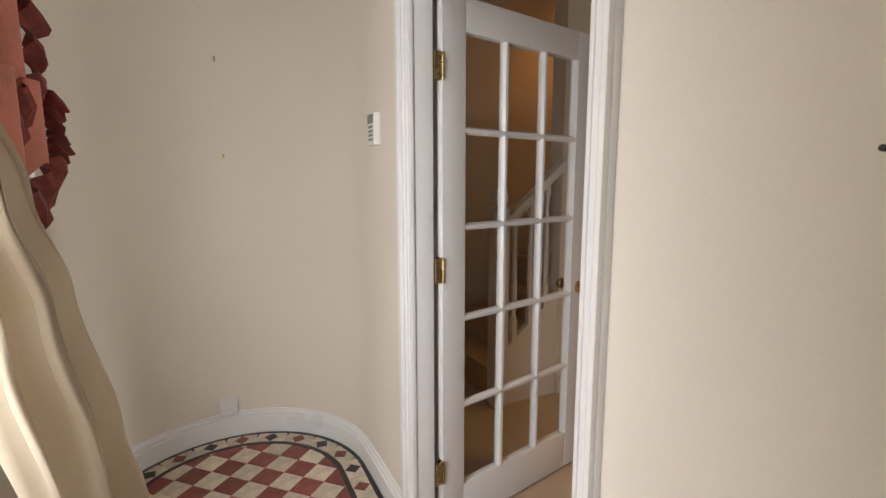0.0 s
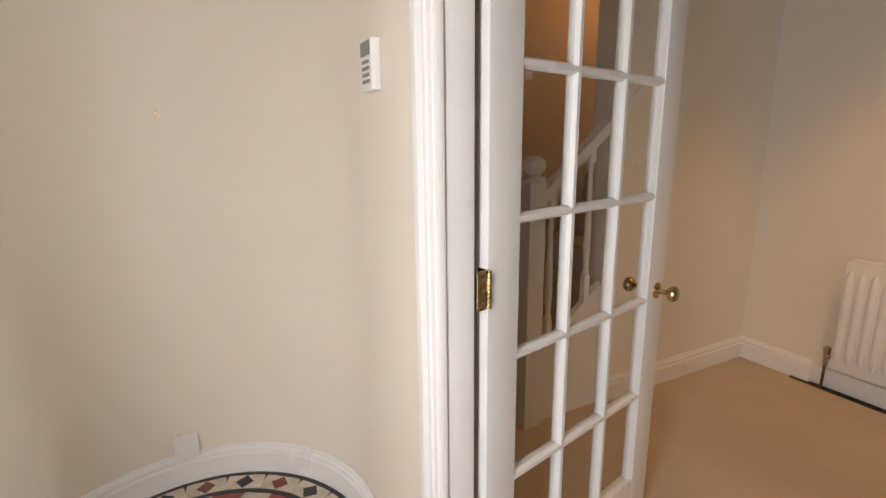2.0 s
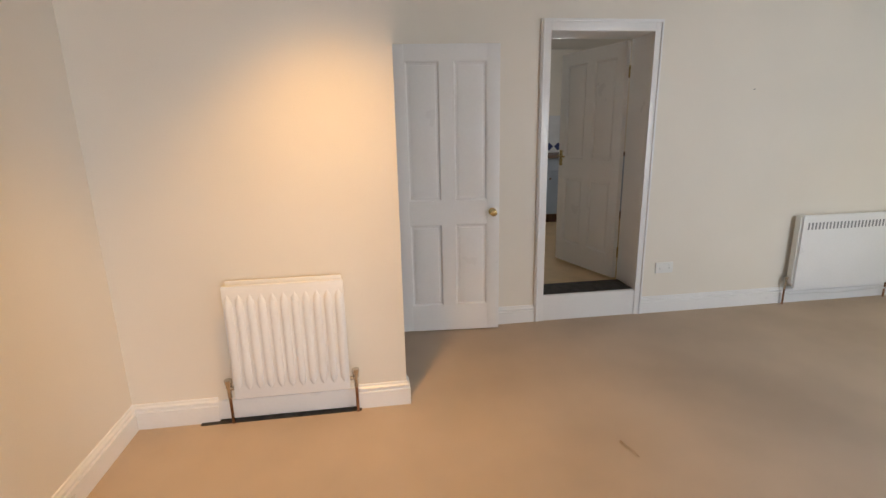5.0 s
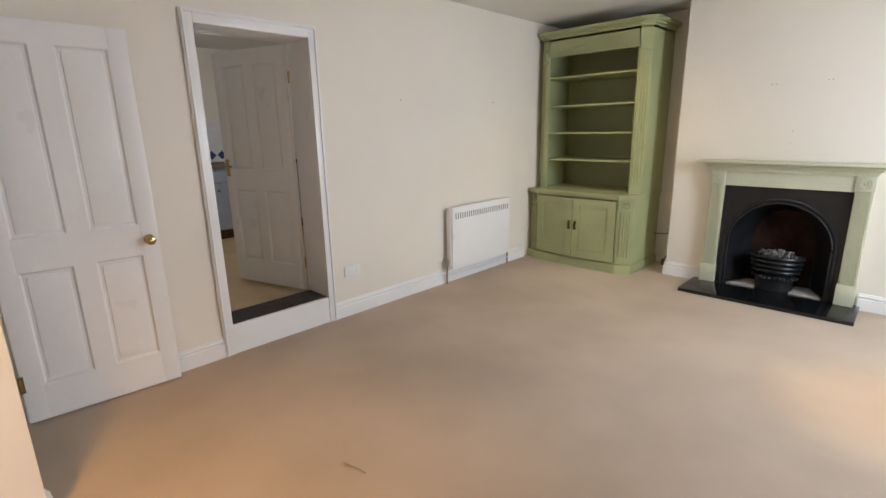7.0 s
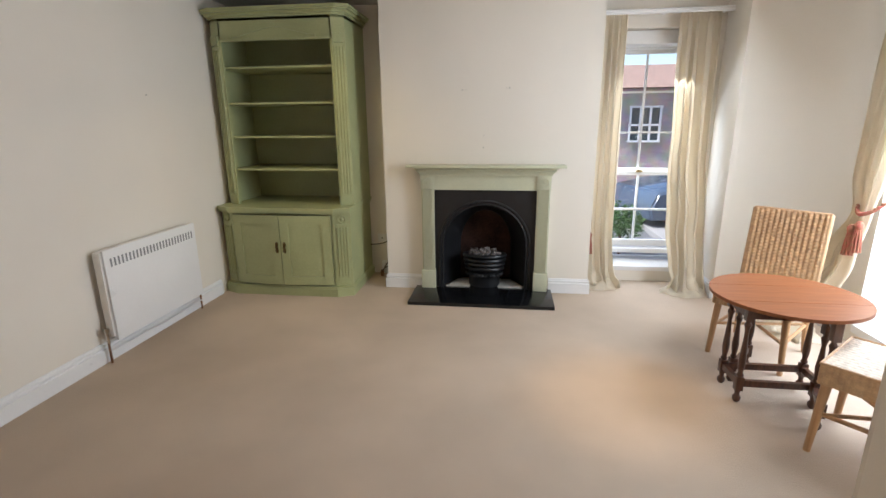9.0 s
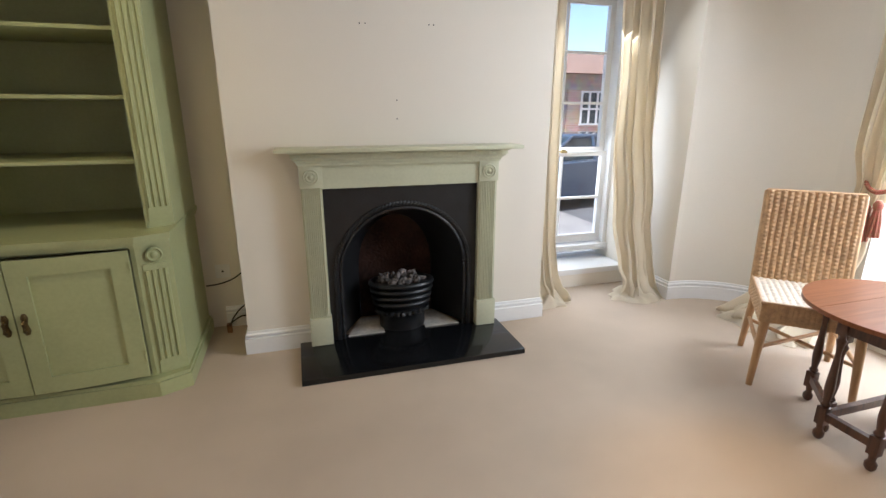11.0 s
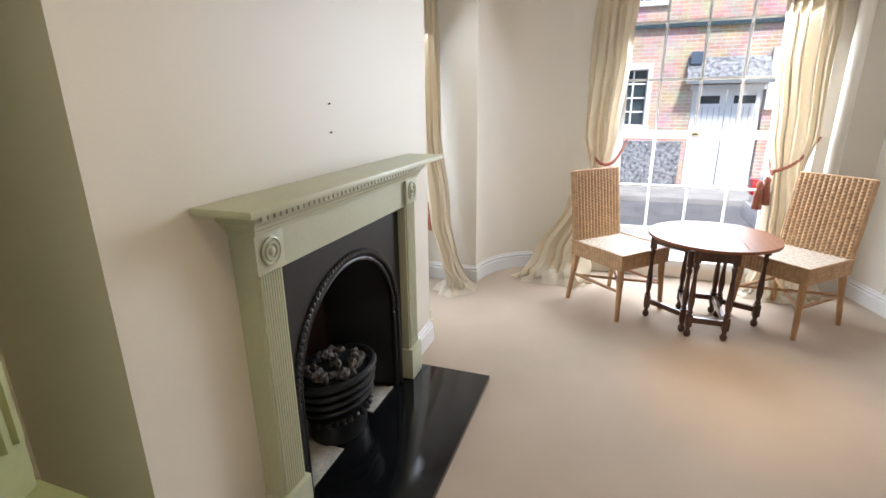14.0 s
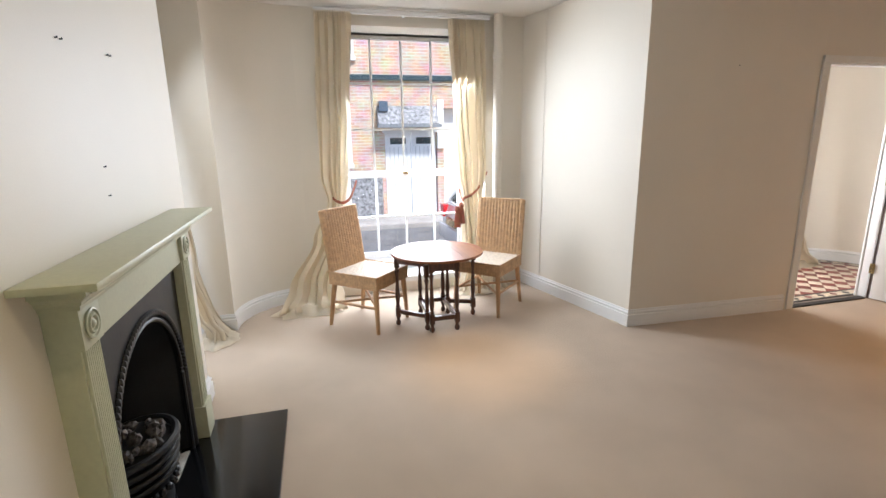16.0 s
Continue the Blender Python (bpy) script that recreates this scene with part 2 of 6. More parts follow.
def box(bm, lo, hi, m=None, bevel=0.0):
    x0, y0, z0 = (min(a, b) for a, b in zip(lo, hi))
    x1, y1, z1 = (max(a, b) for a, b in zip(lo, hi))
    vs = [bm.verts.new(p) for p in ((x0, y0, z0), (x1, y0, z0), (x1, y1, z0), (x0, y1, z0), (x0, y0, z1), (x1, y0, z1), (x1, y1, z1), (x0, y1, z1))]
    fs = [bm.faces.new([vs[i] for i in f]) for f in ((0, 3, 2, 1), (4, 5, 6, 7), (0, 1, 5, 4), (1, 2, 6, 5), (2, 3, 7, 6), (3, 0, 4, 7))]
    if bevel:
        es = list({e for f in fs for e in f.edges})
        r = bmesh.ops.bevel(bm, geom=es, offset=bevel, segments=2, affect="EDGES", profile=0.6)
        vs = list({v for f in r["faces"] for v in f.verts} | {v for v in vs if v.is_valid})
    if m is not None:
        bmesh.ops.transform(bm, matrix=m, verts=[v for v in vs if v.is_valid])
    return bm


def prism(bm, poly, z0, z1, m=None):
    """A polygon (counter-clockwise) raised from z0 to z1."""
    lo, hi = [bm.verts.new((x, y, z0)) for x, y in poly], [bm.verts.new((x, y, z1)) for x, y in poly]
    n = len(poly)
    bm.faces.new(lo[::-1])
    bm.faces.new(hi)
    for i in range(n):
        bm.faces.new((lo[i], lo[(i + 1) % n], hi[(i + 1) % n], hi[i]))
    if m is not None:
        bmesh.ops.transform(bm, matrix=m, verts=lo + hi)
    return bm


def lathe(bm, profile, m=None, segs=16):
    """profile: (radius, height) rows from bottom to top, turned about z."""
    rings = []
    for r, z in profile:
        rings.append([bm.verts.new((max(r, 1e-4) * math.cos(2 * math.pi * i / segs), max(r, 1e-4) * math.sin(2 * math.pi * i / segs), z)) for i in range(segs)])
    for a, b in zip(rings, rings[1:]):
        for i in range(segs):
            bm.faces.new((a[i], a[(i + 1) % segs], b[(i + 1) % segs], b[i]))
    bm.faces.new(rings[0][::-1])
    bm.faces.new(rings[-1])
    if m is not None:
        bmesh.ops.transform(bm, matrix=m, verts=[v for r in rings for v in r])
    return bm


def tube(bm, pts, r, segs=8, closed=False):
    """A round bar along points; r is a number or a function of 0..1."""
    pts = [Vector(p) for p in pts]
    n = len(pts)
    rings = []
    up = Vector((0, 0, 1))
    for i, p in enumerate(pts):
        d = (pts[min(i + 1, n - 1)] - pts[max(i - 1, 0)]).normalized()
        if closed:
            d = (pts[(i + 1) % n] - pts[i - 1]).normalized()
        a = d.cross(up)
        if a.length < 0.05:
            a = d.cross(Vector((1, 0, 0)))
        a.normalize()
        b = d.cross(a).normalized()
        rr = r(i / max(1, n - 1)) if callable(r) else r
        rings.append([bm.verts.new(p + rr * (math.cos(2 * math.pi * k / segs) * a + math.sin(2 * math.pi * k / segs) * b)) for k in range(segs)])
    pairs = list(zip(rings, rings[1:])) + ([(rings[-1], rings[0])] if closed else [])
    for a, b in pairs:
        for k in range(segs):
            bm.faces.new((a[k], a[(k + 1) % segs], b[(k + 1) % segs], b[k]))
    if not closed:
        bm.faces.new(rings[0][::-1])
        bm.faces.new(rings[-1])
    return bm


def sweep(bm, path, profile, closed=False):
    """A moulding along a plan path: profile rows (out, z), out measured to the left of the path."""
    pts = [Vector((p[0], p[1])) for p in path]
    n = len(pts)
    cols = []
    for i in range(n):
        if closed or 0 < i < n - 1:
            a, b = (pts[i] - pts[i - 1]).normalized(), (pts[(i + 1) % n] - pts[i]).normalized()
            na, nb = Vector((-a.y, a.x)), Vector((-b.y, b.x))
            nn = (na + nb).normalized()
            nn = nn / max(0.3, nn.dot(na))
        else:
            d = (pts[1] - pts[0] if i == 0 else pts[-1] - pts[-2]).normalized()
            nn = Vector((-d.y, d.x))
        cols.append([bm.verts.new((pts[i].x + nn.x * o, pts[i].y + nn.y * o, z)) for o, z in profile])
    m = len(profile)
    for a, b in list(zip(cols, cols[1:])) + ([(cols[-1], cols[0])] if closed else []):
        for k in range(m - 1):
            bm.faces.new((a[k], b[k], b[k + 1], a[k + 1]))
    if not closed:
        bm.faces.new(cols[0])
        bm.faces.new(cols[-1][::-1])
    return bm


def finish(name, bm, material, smooth=False, fix=True):
    if fix:
        bmesh.ops.recalc_face_normals(bm, faces=bm.faces)
    me = bpy.data.meshes.new(name)
    bm.to_mesh(me)
    bm.free()
    me.materials.append(material)
    if smooth:
        me.shade_smooth()
        me.set_sharp_from_angle(angle=radians(38))
    return me


def solid(name, bm, material, label="", category="", kind="", smooth=False, m=None):
    ob = new(name, finish(name, bm, material, smooth))
    if m is not None:
        ob.matrix_world = m
    return tagged(ob, label, category, "", kind)


def part(name, bm, material, parent, label="", smooth=False, m=None):
    ob = new(name, finish(name, bm, material, smooth))
    ob.parent = parent
    if m is not None:
        ob.matrix_basis = m
    return tagged(ob, label)


def empty(name, m, label, category, group="", kind=""):
    ob = new(name)
    ob.matrix_world = m
    return tagged(ob, label, category, group, kind)


def wall(name, p0, p1, thick, z0, z1, holes=(), material=None):
    """A wall from p0 to p1 whose body lies to the left of that line, with openings (s0, s1, z0, z1) cut through it."""
    p0, p1 = Vector(p0), Vector(p1)
    length = (p1 - p0).length
    ss = sorted({0.0, length, *(h[0] for h in holes), *(h[1] for h in holes)})
    zs = sorted({z0, z1, *(h[2] for h in holes), *(h[3] for h in holes)})
    full = {}
    for i in range(len(ss) - 1):
        for j in range(len(zs) - 1):
            s, z = (ss[i] + ss[i + 1]) / 2, (zs[j] + zs[j + 1]) / 2
            full[i, j] = not any(h[0] < s < h[1] and h[2] < z < h[3] for h in holes)
    bm = bm_new()
    cache = {}

    def v(i, d, j):
        if (i, d, j) not in cache:
            cache[i, d, j] = bm.verts.new((ss[i], d * thick, zs[j]))
        return cache[i, d, j]
    for (i, j), on in full.items():
        if not on:
            continue
        bm.faces.new((v(i, 0, j), v(i + 1, 0, j), v(i + 1, 0, j + 1), v(i, 0, j + 1)))
        bm.faces.new((v(i, 1, j), v(i, 1, j + 1), v(i + 1, 1, j + 1), v(i + 1, 1, j)))
        if not full.get((i - 1, j)):
            bm.faces.new((v(i, 0, j), v(i, 0, j + 1), v(i, 1, j + 1), v(i, 1, j)))
        if not full.get((i + 1, j)):
            bm.faces.new((v(i + 1, 0, j), v(i + 1, 1, j), v(i + 1, 1, j + 1), v(i + 1, 0, j + 1)))
        if not full.get((i, j - 1)):
            bm.faces.new((v(i, 0, j), v(i, 1, j), v(i + 1, 1, j), v(i + 1, 0, j)))
        if not full.get((i, j + 1)):
            bm.faces.new((v(i, 0, j + 1), v(i + 1, 0, j + 1), v(i + 1, 1, j + 1), v(i, 1, j + 1)))
    d = p1 - p0
    ob = solid(name, bm, material or WALL, kind="structure")
    ob.matrix_world = pose(p0.x, p0.y, 0, 0, 0, math.degrees(math.atan2(d.y, d.x)))
    return ob


def arc(cx, cy, r, a0, a1, n):
    return [(cx + r * math.cos(radians(a0 + (a1 - a0) * i / n)), cy + r * math.sin(radians(a0 + (a1 - a0) * i / n))) for i in range(n + 1)]


def curved_wall(name, path, thick, z0, z1):
    return solid(name, sweep(bm_new(), path, [(0, z0), (0, z1), (-thick, z1), (-thick, z0), (0, z0)]), WALL, kind="structure", smooth=True)


# ---------------------------------------------------------------- structure
H = 2.55
FX = -0.6          # inner face of the street wall
LX, LY = 0.107, -0.02     # where the lobby lies against the street wall
FL = -0.393        # inner face of the lobby's street wall
RX, PX = 0.875, 0.795     # partition: room face and lobby face
TOP = 2.75
bm = box(bm_new(), (FX - 0.02, -4.34, -0.06), (4.37, -0.87, 0.0))
box(bm, (0.84, -0.87, -0.06), (4.37, 3.32, 0.0))
floor = solid("floor", bm, CARPET, "worn beige fitted carpet", "carpet", "structure")
ceiling = solid("ceiling", box(bm_new(), (-1.0, -4.8, H), (4.9, 3.9, TOP)), CEIL, "off-white painted ceiling", "ceiling", "structure")

# street wall, with the front window and the lobby window
wall("wall_west", (FX, -1.02), (FX, -3.34), -0.45, 0, H, [(0.58, 2.03, 0.12, 2.42)])
wall("wall_west_lobby", (FL, 2.1), (FL, -0.95), -0.45, 0, H, [(1.18, 2.38, 0.12, 2.38)])
curved_wall("wall_curve", arc(-0.02, -3.33, 0.58, 179, 270, 18)[::-1], -0.18, 0, H)
wall("wall_south_return", (-0.02, -3.908), (-0.02, -4.78), -0.5, 0, H)
wall("wall_south_window", (-0.02, -4.33), (1.04, -4.33), -0.45, 0, H, [(0.08, 0.96, 0.14, 2.28)])
CHX0, CHX1, CHY = 1.042, 2.872, -3.902
wall("chimney_breast", (CHX0, CHY), (CHX1, CHY), -0.55, 0, H, [(0.48, 1.32, 0.0, 0.82)])
solid("chimney_back", box(bm_new(), (CHX0, CHY - 0.55, 0), (CHX1, CHY - 0.62, H)), SOOT, kind="structure")
wall("wall_south_alcove", (2.872, -4.33), (4.36, -4.33), -0.3, 0, H)
wall("wall_east", (4.36, -4.33), (4.36, 0.95), -0.28, 0, H, [(3.41, 4.17, 0.0, 2.095)])
wall("wall_cupboard", (4.36, 0.952), (3.50, 0.952), -0.12, 0, H, [(0.06, 0.78, 0, 1.99)])
wall("wall_hall_east", (3.38, 0.952), (3.38, 2.345), -0.12, 0, H)
wall("wall_hall_north", (3.38, 2.345), (2.12, 2.345), -0.12, 0, H)
wall("wall_stair_far", (5.0, 3.32), (0.6, 3.32), -0.12, 0, 4.2)
wall("wall_partition_south", (0.812, -0.913), (RX, 0.60), RX - PX, 0, H)
wall("wall_partition", (RX, 0.60), (RX, 2.112), RX - PX, 0, H, [(0.036, 0.96, 0, 1.998)])
wall("wall_alcove", (0.815, -0.913), (FX, -1.225), -0.09, 0, H)
wall("wall_hall_west", (RX, 2.112), (RX, 3.32), 0.075, 0, H)
curved_wall("wall_lobby", arc(0.088 + LX, 2.11 + LY, 0.60, -1, 186, 36), 0.15, 0, H)
wall("wall_cupboard_back", (4.36, 1.6), (3.49, 1.6), -0.1, 0, H)
wall("wall_cupboard_side", (4.36, 0.95), (4.36, 1.7), -0.1, 0, H)

# kitchen beyond the step
solid("kitchen_floor", box(bm_new(), (4.62, -2.6, 0.12), (8.2, 0.9, 0.197)), LAMINATE, "tan vinyl kitchen floor", "floor", "structure")
wall("kitchen_wall_south", (4.64, -2.5), (8.2, -2.5), -0.1, 0, H)
wall("kitchen_wall_north", (8.2, 0.8), (4.64, 0.8), -0.1, 0, H)
wall("kitchen_wall_east", (8.1, -2.5), (8.1, 0.8), -0.1, 0, H)
solid("kitchen_ceiling", box(bm_new(), (4.64, -2.6, H), (8.3, 0.9, TOP)), CEIL, kind="structure")

SKIRT = [(0, 0), (0.020, 0), (0.020, 0.092), (0.011, 0.096), (0.011, 0.103), (0.017, 0.108), (0.016, 0.116), (0.008, 0.122), (0.006, 0.132), (0, 0.135)]


def skirting(*paths):
    for p in paths:
        solid("baseboard", sweep(bm_new(), p, SKIRT), WHITE, "white painted skirting board", "baseboard", "structure", smooth=True)


skirting([(CHX0, -4.33), (CHX0, CHY), (1.385, CHY)], [(2.505, CHY), (CHX1, CHY), (CHX1, -4.33), (3.04, -4.33)],
         [(4.36, -3.55), (4.36, -0.975)], [(4.36, -0.095), (4.36, 0.93)],
         [(3.45, 0.952), (3.38, 0.952), (3.38, 1.05)], [(3.38, 1.05), (3.38, 1.225)], [(3.38, 1.93), (3.38, 2.345), (2.12, 2.345)],
         [(RX, 0.545), (0.812, -0.913), (FX, -1.225)],
         (arc(-0.02, -3.33, 0.58, 182, 270, 18) + [(-0.02, -4.33)]))
solid("baseboard", sweep(bm_new(), [(PX, 1.57), (PX, 1.9)] + arc(0.086 + LX, 2.11 + LY, 0.600, 4, 176, 30), [(o, z) for o, z in SKIRT]), WHITE, "white curved skirting board", "baseboard", "structure", smooth=True)


solid("baseboard", box(bm_new(), (3.366, 1.225, 0.012), (3.381, 1.93, 0.118), bevel=0.003), WHITE, "plain white board behind the hall radiator", "baseboard", "structure", smooth=True)
# shade in the gap below the radiator board, laid on as a dark strip
solid("gap_shade_strip", box(bm_new(), (3.340, 1.20, -0.01), (3.381, 2.02, 0.006), bevel=0.002), THRESH_SHADE, "dark strip painted for the shaded gap under the board", "floor gap", "structure")


# ---------------------------------------------------------------- doors and casings
def casing_strip(name, boxes, label):
    for lo, hi in boxes:
        solid(name, box(bm_new(), lo, hi, bevel=0.004), WHITE, label, "door frame", "structure", smooth=True)


J0, J1, JT = 0.636, 1.488, 2.0     # partition opening
casing_strip("door_lining", [((PX - 0.002, J0, 0), (RX + 0.003, J0 + 0.032, JT)), ((PX - 0.002, J1 + 0.02, 0), (RX - 0.004, J1 + 0.072, JT - 0.03)), ((PX - 0.002, J0, JT - 0.03), (RX + 0.003, J1 + 0.07, JT))], "white painted timber door lining")
for y0, y1 in ((J0 - 0.03, J0 + 0.03), (J1 + 0.012, J1 + 0.105)):
    w = y1 - y0
    inner = 1 if y0 < 1 else -1     # the side that faces the opening
    c = (y0 + y1) / 2
    bm = box(bm_new(), (PX - 0.016, y0, 0), (PX + 0.002, y1, JT + 0.06), bevel=0.004)
    for a, b, d in ((-0.48, -0.22, 0.030), (-0.10, 0.06, 0.022), (0.24, 0.36, 0.020)):
        e0, e1 = sorted((c + inner * a * w, c + inner * b * w))
        box(bm, (PX - d, e0, 0), (PX - 0.012, e1, JT + 0.05), bevel=0.004)
    solid("trim", bm, WHITE, "white moulded door architrave", "architrave", "structure", smooth=True)
solid("trim", box(bm_new(), (PX - 0.026, J0 - 0.03, JT - 0.01), (PX + 0.002, J1 + 0.105, JT + 0.06), bevel=0.006), WHITE, "white moulded door architrave", "architrave", "structure", smooth=True)
for lo, hi in (((RX, J0 - 0.055, 0), (RX + 0.018, J0 + 0.015, JT + 0.03)), ((RX, J1 + 0.06, 0), (RX + 0.018, J1 + 0.13, JT + 0.03)), ((RX, J0 - 0.055, JT - 0.015), (RX + 0.022, J1 + 0.13, JT + 0.035))):
    solid("trim", box(bm_new(), lo, hi, bevel=0.005), WHITE_OLD, "white door architrave", "architrave", "structure", smooth=True)
solid("rebate", box(bm_new(), (RX - 0.006, J1 + 0.034, 0), (RX + 0.012, J1 + 0.062, JT - 0.03)), TIMBER, "bare brown rebate of the door frame", "door frame", "structure")
solid("threshold_strip", box(bm_new(), (PX + 0.035, J0 + 0.03, 0.0), (PX + 0.09, J1 + 0.01, 0.012), bevel=0.004), THRESH_SHADE, "dark worn threshold strip", "threshold", "structure")


def knob_set(parent, x, z, t, name="knob"):
    """A turned brass knob on each face of a door whose leaf runs along x and is t thick."""
    for s in (1, -1):
        m = pose(x, t / 2 + s * t / 2, z, -90 * s, 0, 0)
        prof = [(0.027, 0), (0.027, 0.004), (0.02, 0.008), (0.009, 0.012), (0.008, 0.034), (0.016, 0.04), (0.025, 0.05), (0.0265, 0.058), (0.022, 0.068), (0.008, 0.074)]
        part(name, lathe(bm_new(), prof, m, 20), BRASS, parent, "polished brass door knob", True)


def hinge(parent, z, t):
    bm = bm_new()
    box(bm, (-0.034, -0.0035, z - 0.045), (0.0, 0.0005, z + 0.045))
    box(bm, (-0.003, -0.0025, z - 0.045), (0.0005, t * 0.75, z + 0.045))
    for k in range(5):
        lathe(bm, [(0.0055, 0), (0.0055, 0.0165)], pose(0, -0.004, z - 0.045 + 0.018 * k), 10)
    h = part("hinge", bm, BRASS, parent, "worn brass butt hinge", True)
    for k in (-1, 0, 1):
        part("screw", lathe(bm_new(), [(0.0045, 0), (0.004, 0.002)], pose(-0.019, -0.004, z + k * 0.028, 90), 8), TIMBER, h)


def glazed_door(m, w, h, t=0.04):
    """Fifteen-pane leaf: x along the width from the hinge, y through the thickness."""
    d = empty("glazed_door", m, "white fifteen-pane glazed wooden door standing open", "door")
    sl, rt, rb, bar = 0.105, 0.113, 0.173, 0.026
    part("stile", box(bm_new(), (0, 0, 0), (sl, t, h), bevel=0.003), WHITE, d, smooth=True)
    part("stile", box(bm_new(), (w - sl, 0, 0), (w, t, h), bevel=0.003), WHITE, d, smooth=True)
    part("rail", box(bm_new(), (sl, 0.001, h - rt), (w - sl, t - 0.001, h), bevel=0.002), WHITE, d, smooth=True)
    part("rail", box(bm_new(), (sl, 0.001, 0), (w - sl, t - 0.001, rb), bevel=0.002), WHITE, d, smooth=True)
    gw, gh = (w - 2 * sl - 2 * bar) / 3, (h - rt - rb - 4 * bar) / 5

    def bar_profile(lo, hi, along):
        bm = bm_new()
        a, b = Vector(lo), Vector(hi)
        cx = [(-bar / 2, 0.013), (-bar / 2, t - 0.013), (-0.006, t - 0.002), (0.006, t - 0.002), (bar / 2, t - 0.013), (bar / 2, 0.013), (0.006, 0.002), (-0.006, 0.002)]
        ends = []
        for p in (a, b):
            ends.append([bm.verts.new((p.x + u, v, p.z) if along == "z" else (p.x, v, p.z + u)) for u, v in cx])
        for i in range(8):
            bm.faces.new((ends[0][i], ends[0][(i + 1) % 8], ends[1][(i + 1) % 8], ends[1][i]))
        return bm
    for i in (1, 2):
        x = sl + i * gw + (i - 0.5) * bar
        part("glazing_bar", bar_profile((x, 0, rb), (x, 0, h - rt), "z"), WHITE, d)
    for j in range(1, 5):
        z = rb + j * gh + (j - 0.5) * bar
        part("glazing_bar", bar_profile((sl, 0, z), (w - sl, 0, z), "x"), WHITE, d)
    for x0 in (sl, w - sl):
        s = 1 if x0 == sl else -1
        part("bead", prism(bm_new(), [(x0, 0.004), (x0 + s * 0.012, 0.014), (x0 + s * 0.012, t - 0.014), (x0, t - 0.004)][::s], rb, h - rt), WHITE, d)
    for i in range(3):
        for j in range(5):
            x, z = sl + i * (gw + bar), rb + j * (gh + bar)
            p = part("pane", box(bm_new(), (x - 0.004, t / 2 - 0.0015, z - 0.004), (x + gw + 0.004, t / 2 + 0.0015, z + gh + 0.004)), DOORGLASS, d, "clear glass")
            p.visible_shadow = False
    knob_set(d, w - 0.048, 0.874, t)
    bm = box(bm_new(), (w - 0.0005, t * 0.25, 0.82), (w + 0.0015, t * 0.75, 0.96))
    part("latch_plate", bm, BRASS, d)
    for z in (0.27, 1.045, 1.74):
        hinge(d, z, t)
    return d


glazed_door(pose(RX + 0.028, 1.504, 0.012, 0, 0, 12.6), 0.845, 1.98)


def picture_frame(x0, x1, z0, z1, y, h, w):
    """A mitred moulding round a rectangle in x-z, h high along y and w wide."""
    bm = bm_new()
    rings = []
    for e, hh in ((0, 0), (0, 1), (0.35, 1), (1, 0.15), (1, 0)):
        e *= w
        rings.append([bm.verts.new((x, y + hh * h, z)) for x, z in ((x0 + e, z0 + e), (x1 - e, z0 + e), (x1 - e, z1 - e), (x0 + e, z1 - e))])
    for a, b in zip(rings, rings[1:]):
        for k in range(4):
            bm.faces.new((a[k], a[(k + 1) % 4], b[(k + 1) % 4], b[k]))
    return bm


def panel_door(name, m, w, h, label, knob_x, t=0.04, lever=False):
    d = empty(name, m, label, "door")
    sl, rt, mid, rb, mu = 0.085, 0.10, 0.16, 0.19, 0.085
    zl = 0.80
    for x in (0, w - sl):
        part("stile", box(bm_new(), (x, 0, 0), (x + sl, t, h), bevel=0.003), WHITE, d, smooth=True)
    part("muntin", box(bm_new(), (w / 2 - mu / 2, 0.001, 0.001), (w / 2 + mu / 2, t - 0.001, h - 0.001)), WHITE, d)
    for z0, z1 in ((0, rb), (zl, zl + mid), (h - rt, h)):
        part("rail", box(bm_new(), (sl, 0.0006, z0), (w - sl, t - 0.0006, z1)), WHITE, d)
    for x0, x1 in ((sl, w / 2 - mu / 2), (w / 2 + mu / 2, w - sl)):
        for z0, z1 in ((rb, zl), (zl + mid, h - rt)):
            p = part("panel", box(bm_new(), (x0, t / 2 - 0.006, z0), (x1, t / 2 + 0.006, z1)), WHITE, d)
            for s in (-1, 1):
                part("raised_field", box(bm_new(), (x0 + 0.03, t / 2, z0 + 0.03), (x1 - 0.03, t / 2 + s * 0.013, z1 - 0.03), bevel=0.006), WHITE, p, smooth=True)
                part("moulding", picture_frame(x0, x1, z0, z1, t / 2 + s * 0.006, s * 0.013, 0.016), WHITE, p)
    if lever:
        for s in (1, -1):
            y = t if s > 0 else 0
            bm = box(bm_new(), (knob_x - 0.02, y, 0.90), (knob_x + 0.02, y + s * 0.006, 1.04), bevel=0.002)
            tube(bm, [(knob_x, y, 0.99), (knob_x, y + s * 0.04, 0.99), (knob_x - 0.03, y + s * 0.045, 0.99), (knob_x - 0.10, y + s * 0.045, 0.985)], 0.008)
            part("door_handle", bm, BRASS, d, "brass lever handle", True)
    else:
        knob_set(d, knob_x, 0.88, t)
    for z in (0.22, h - 0.22):
        bm = box(bm_new(), (-0.004, -0.002, z - 0.045), (0.014, 0.006, z + 0.045))
        part("hinge", lathe(bm, [(0.006, 0), (0.006, 0.09)], pose(-0.002, -0.003, z - 0.045), 10), BRASS, d, "brass hinge", True)
    return d


panel_door("cupboard_door", pose(4.312, 0.925, 0.012, 0, 0, -94.0), 0.72, 1.985, "white four-panel cupboard door folded open against the wall", 0.67)

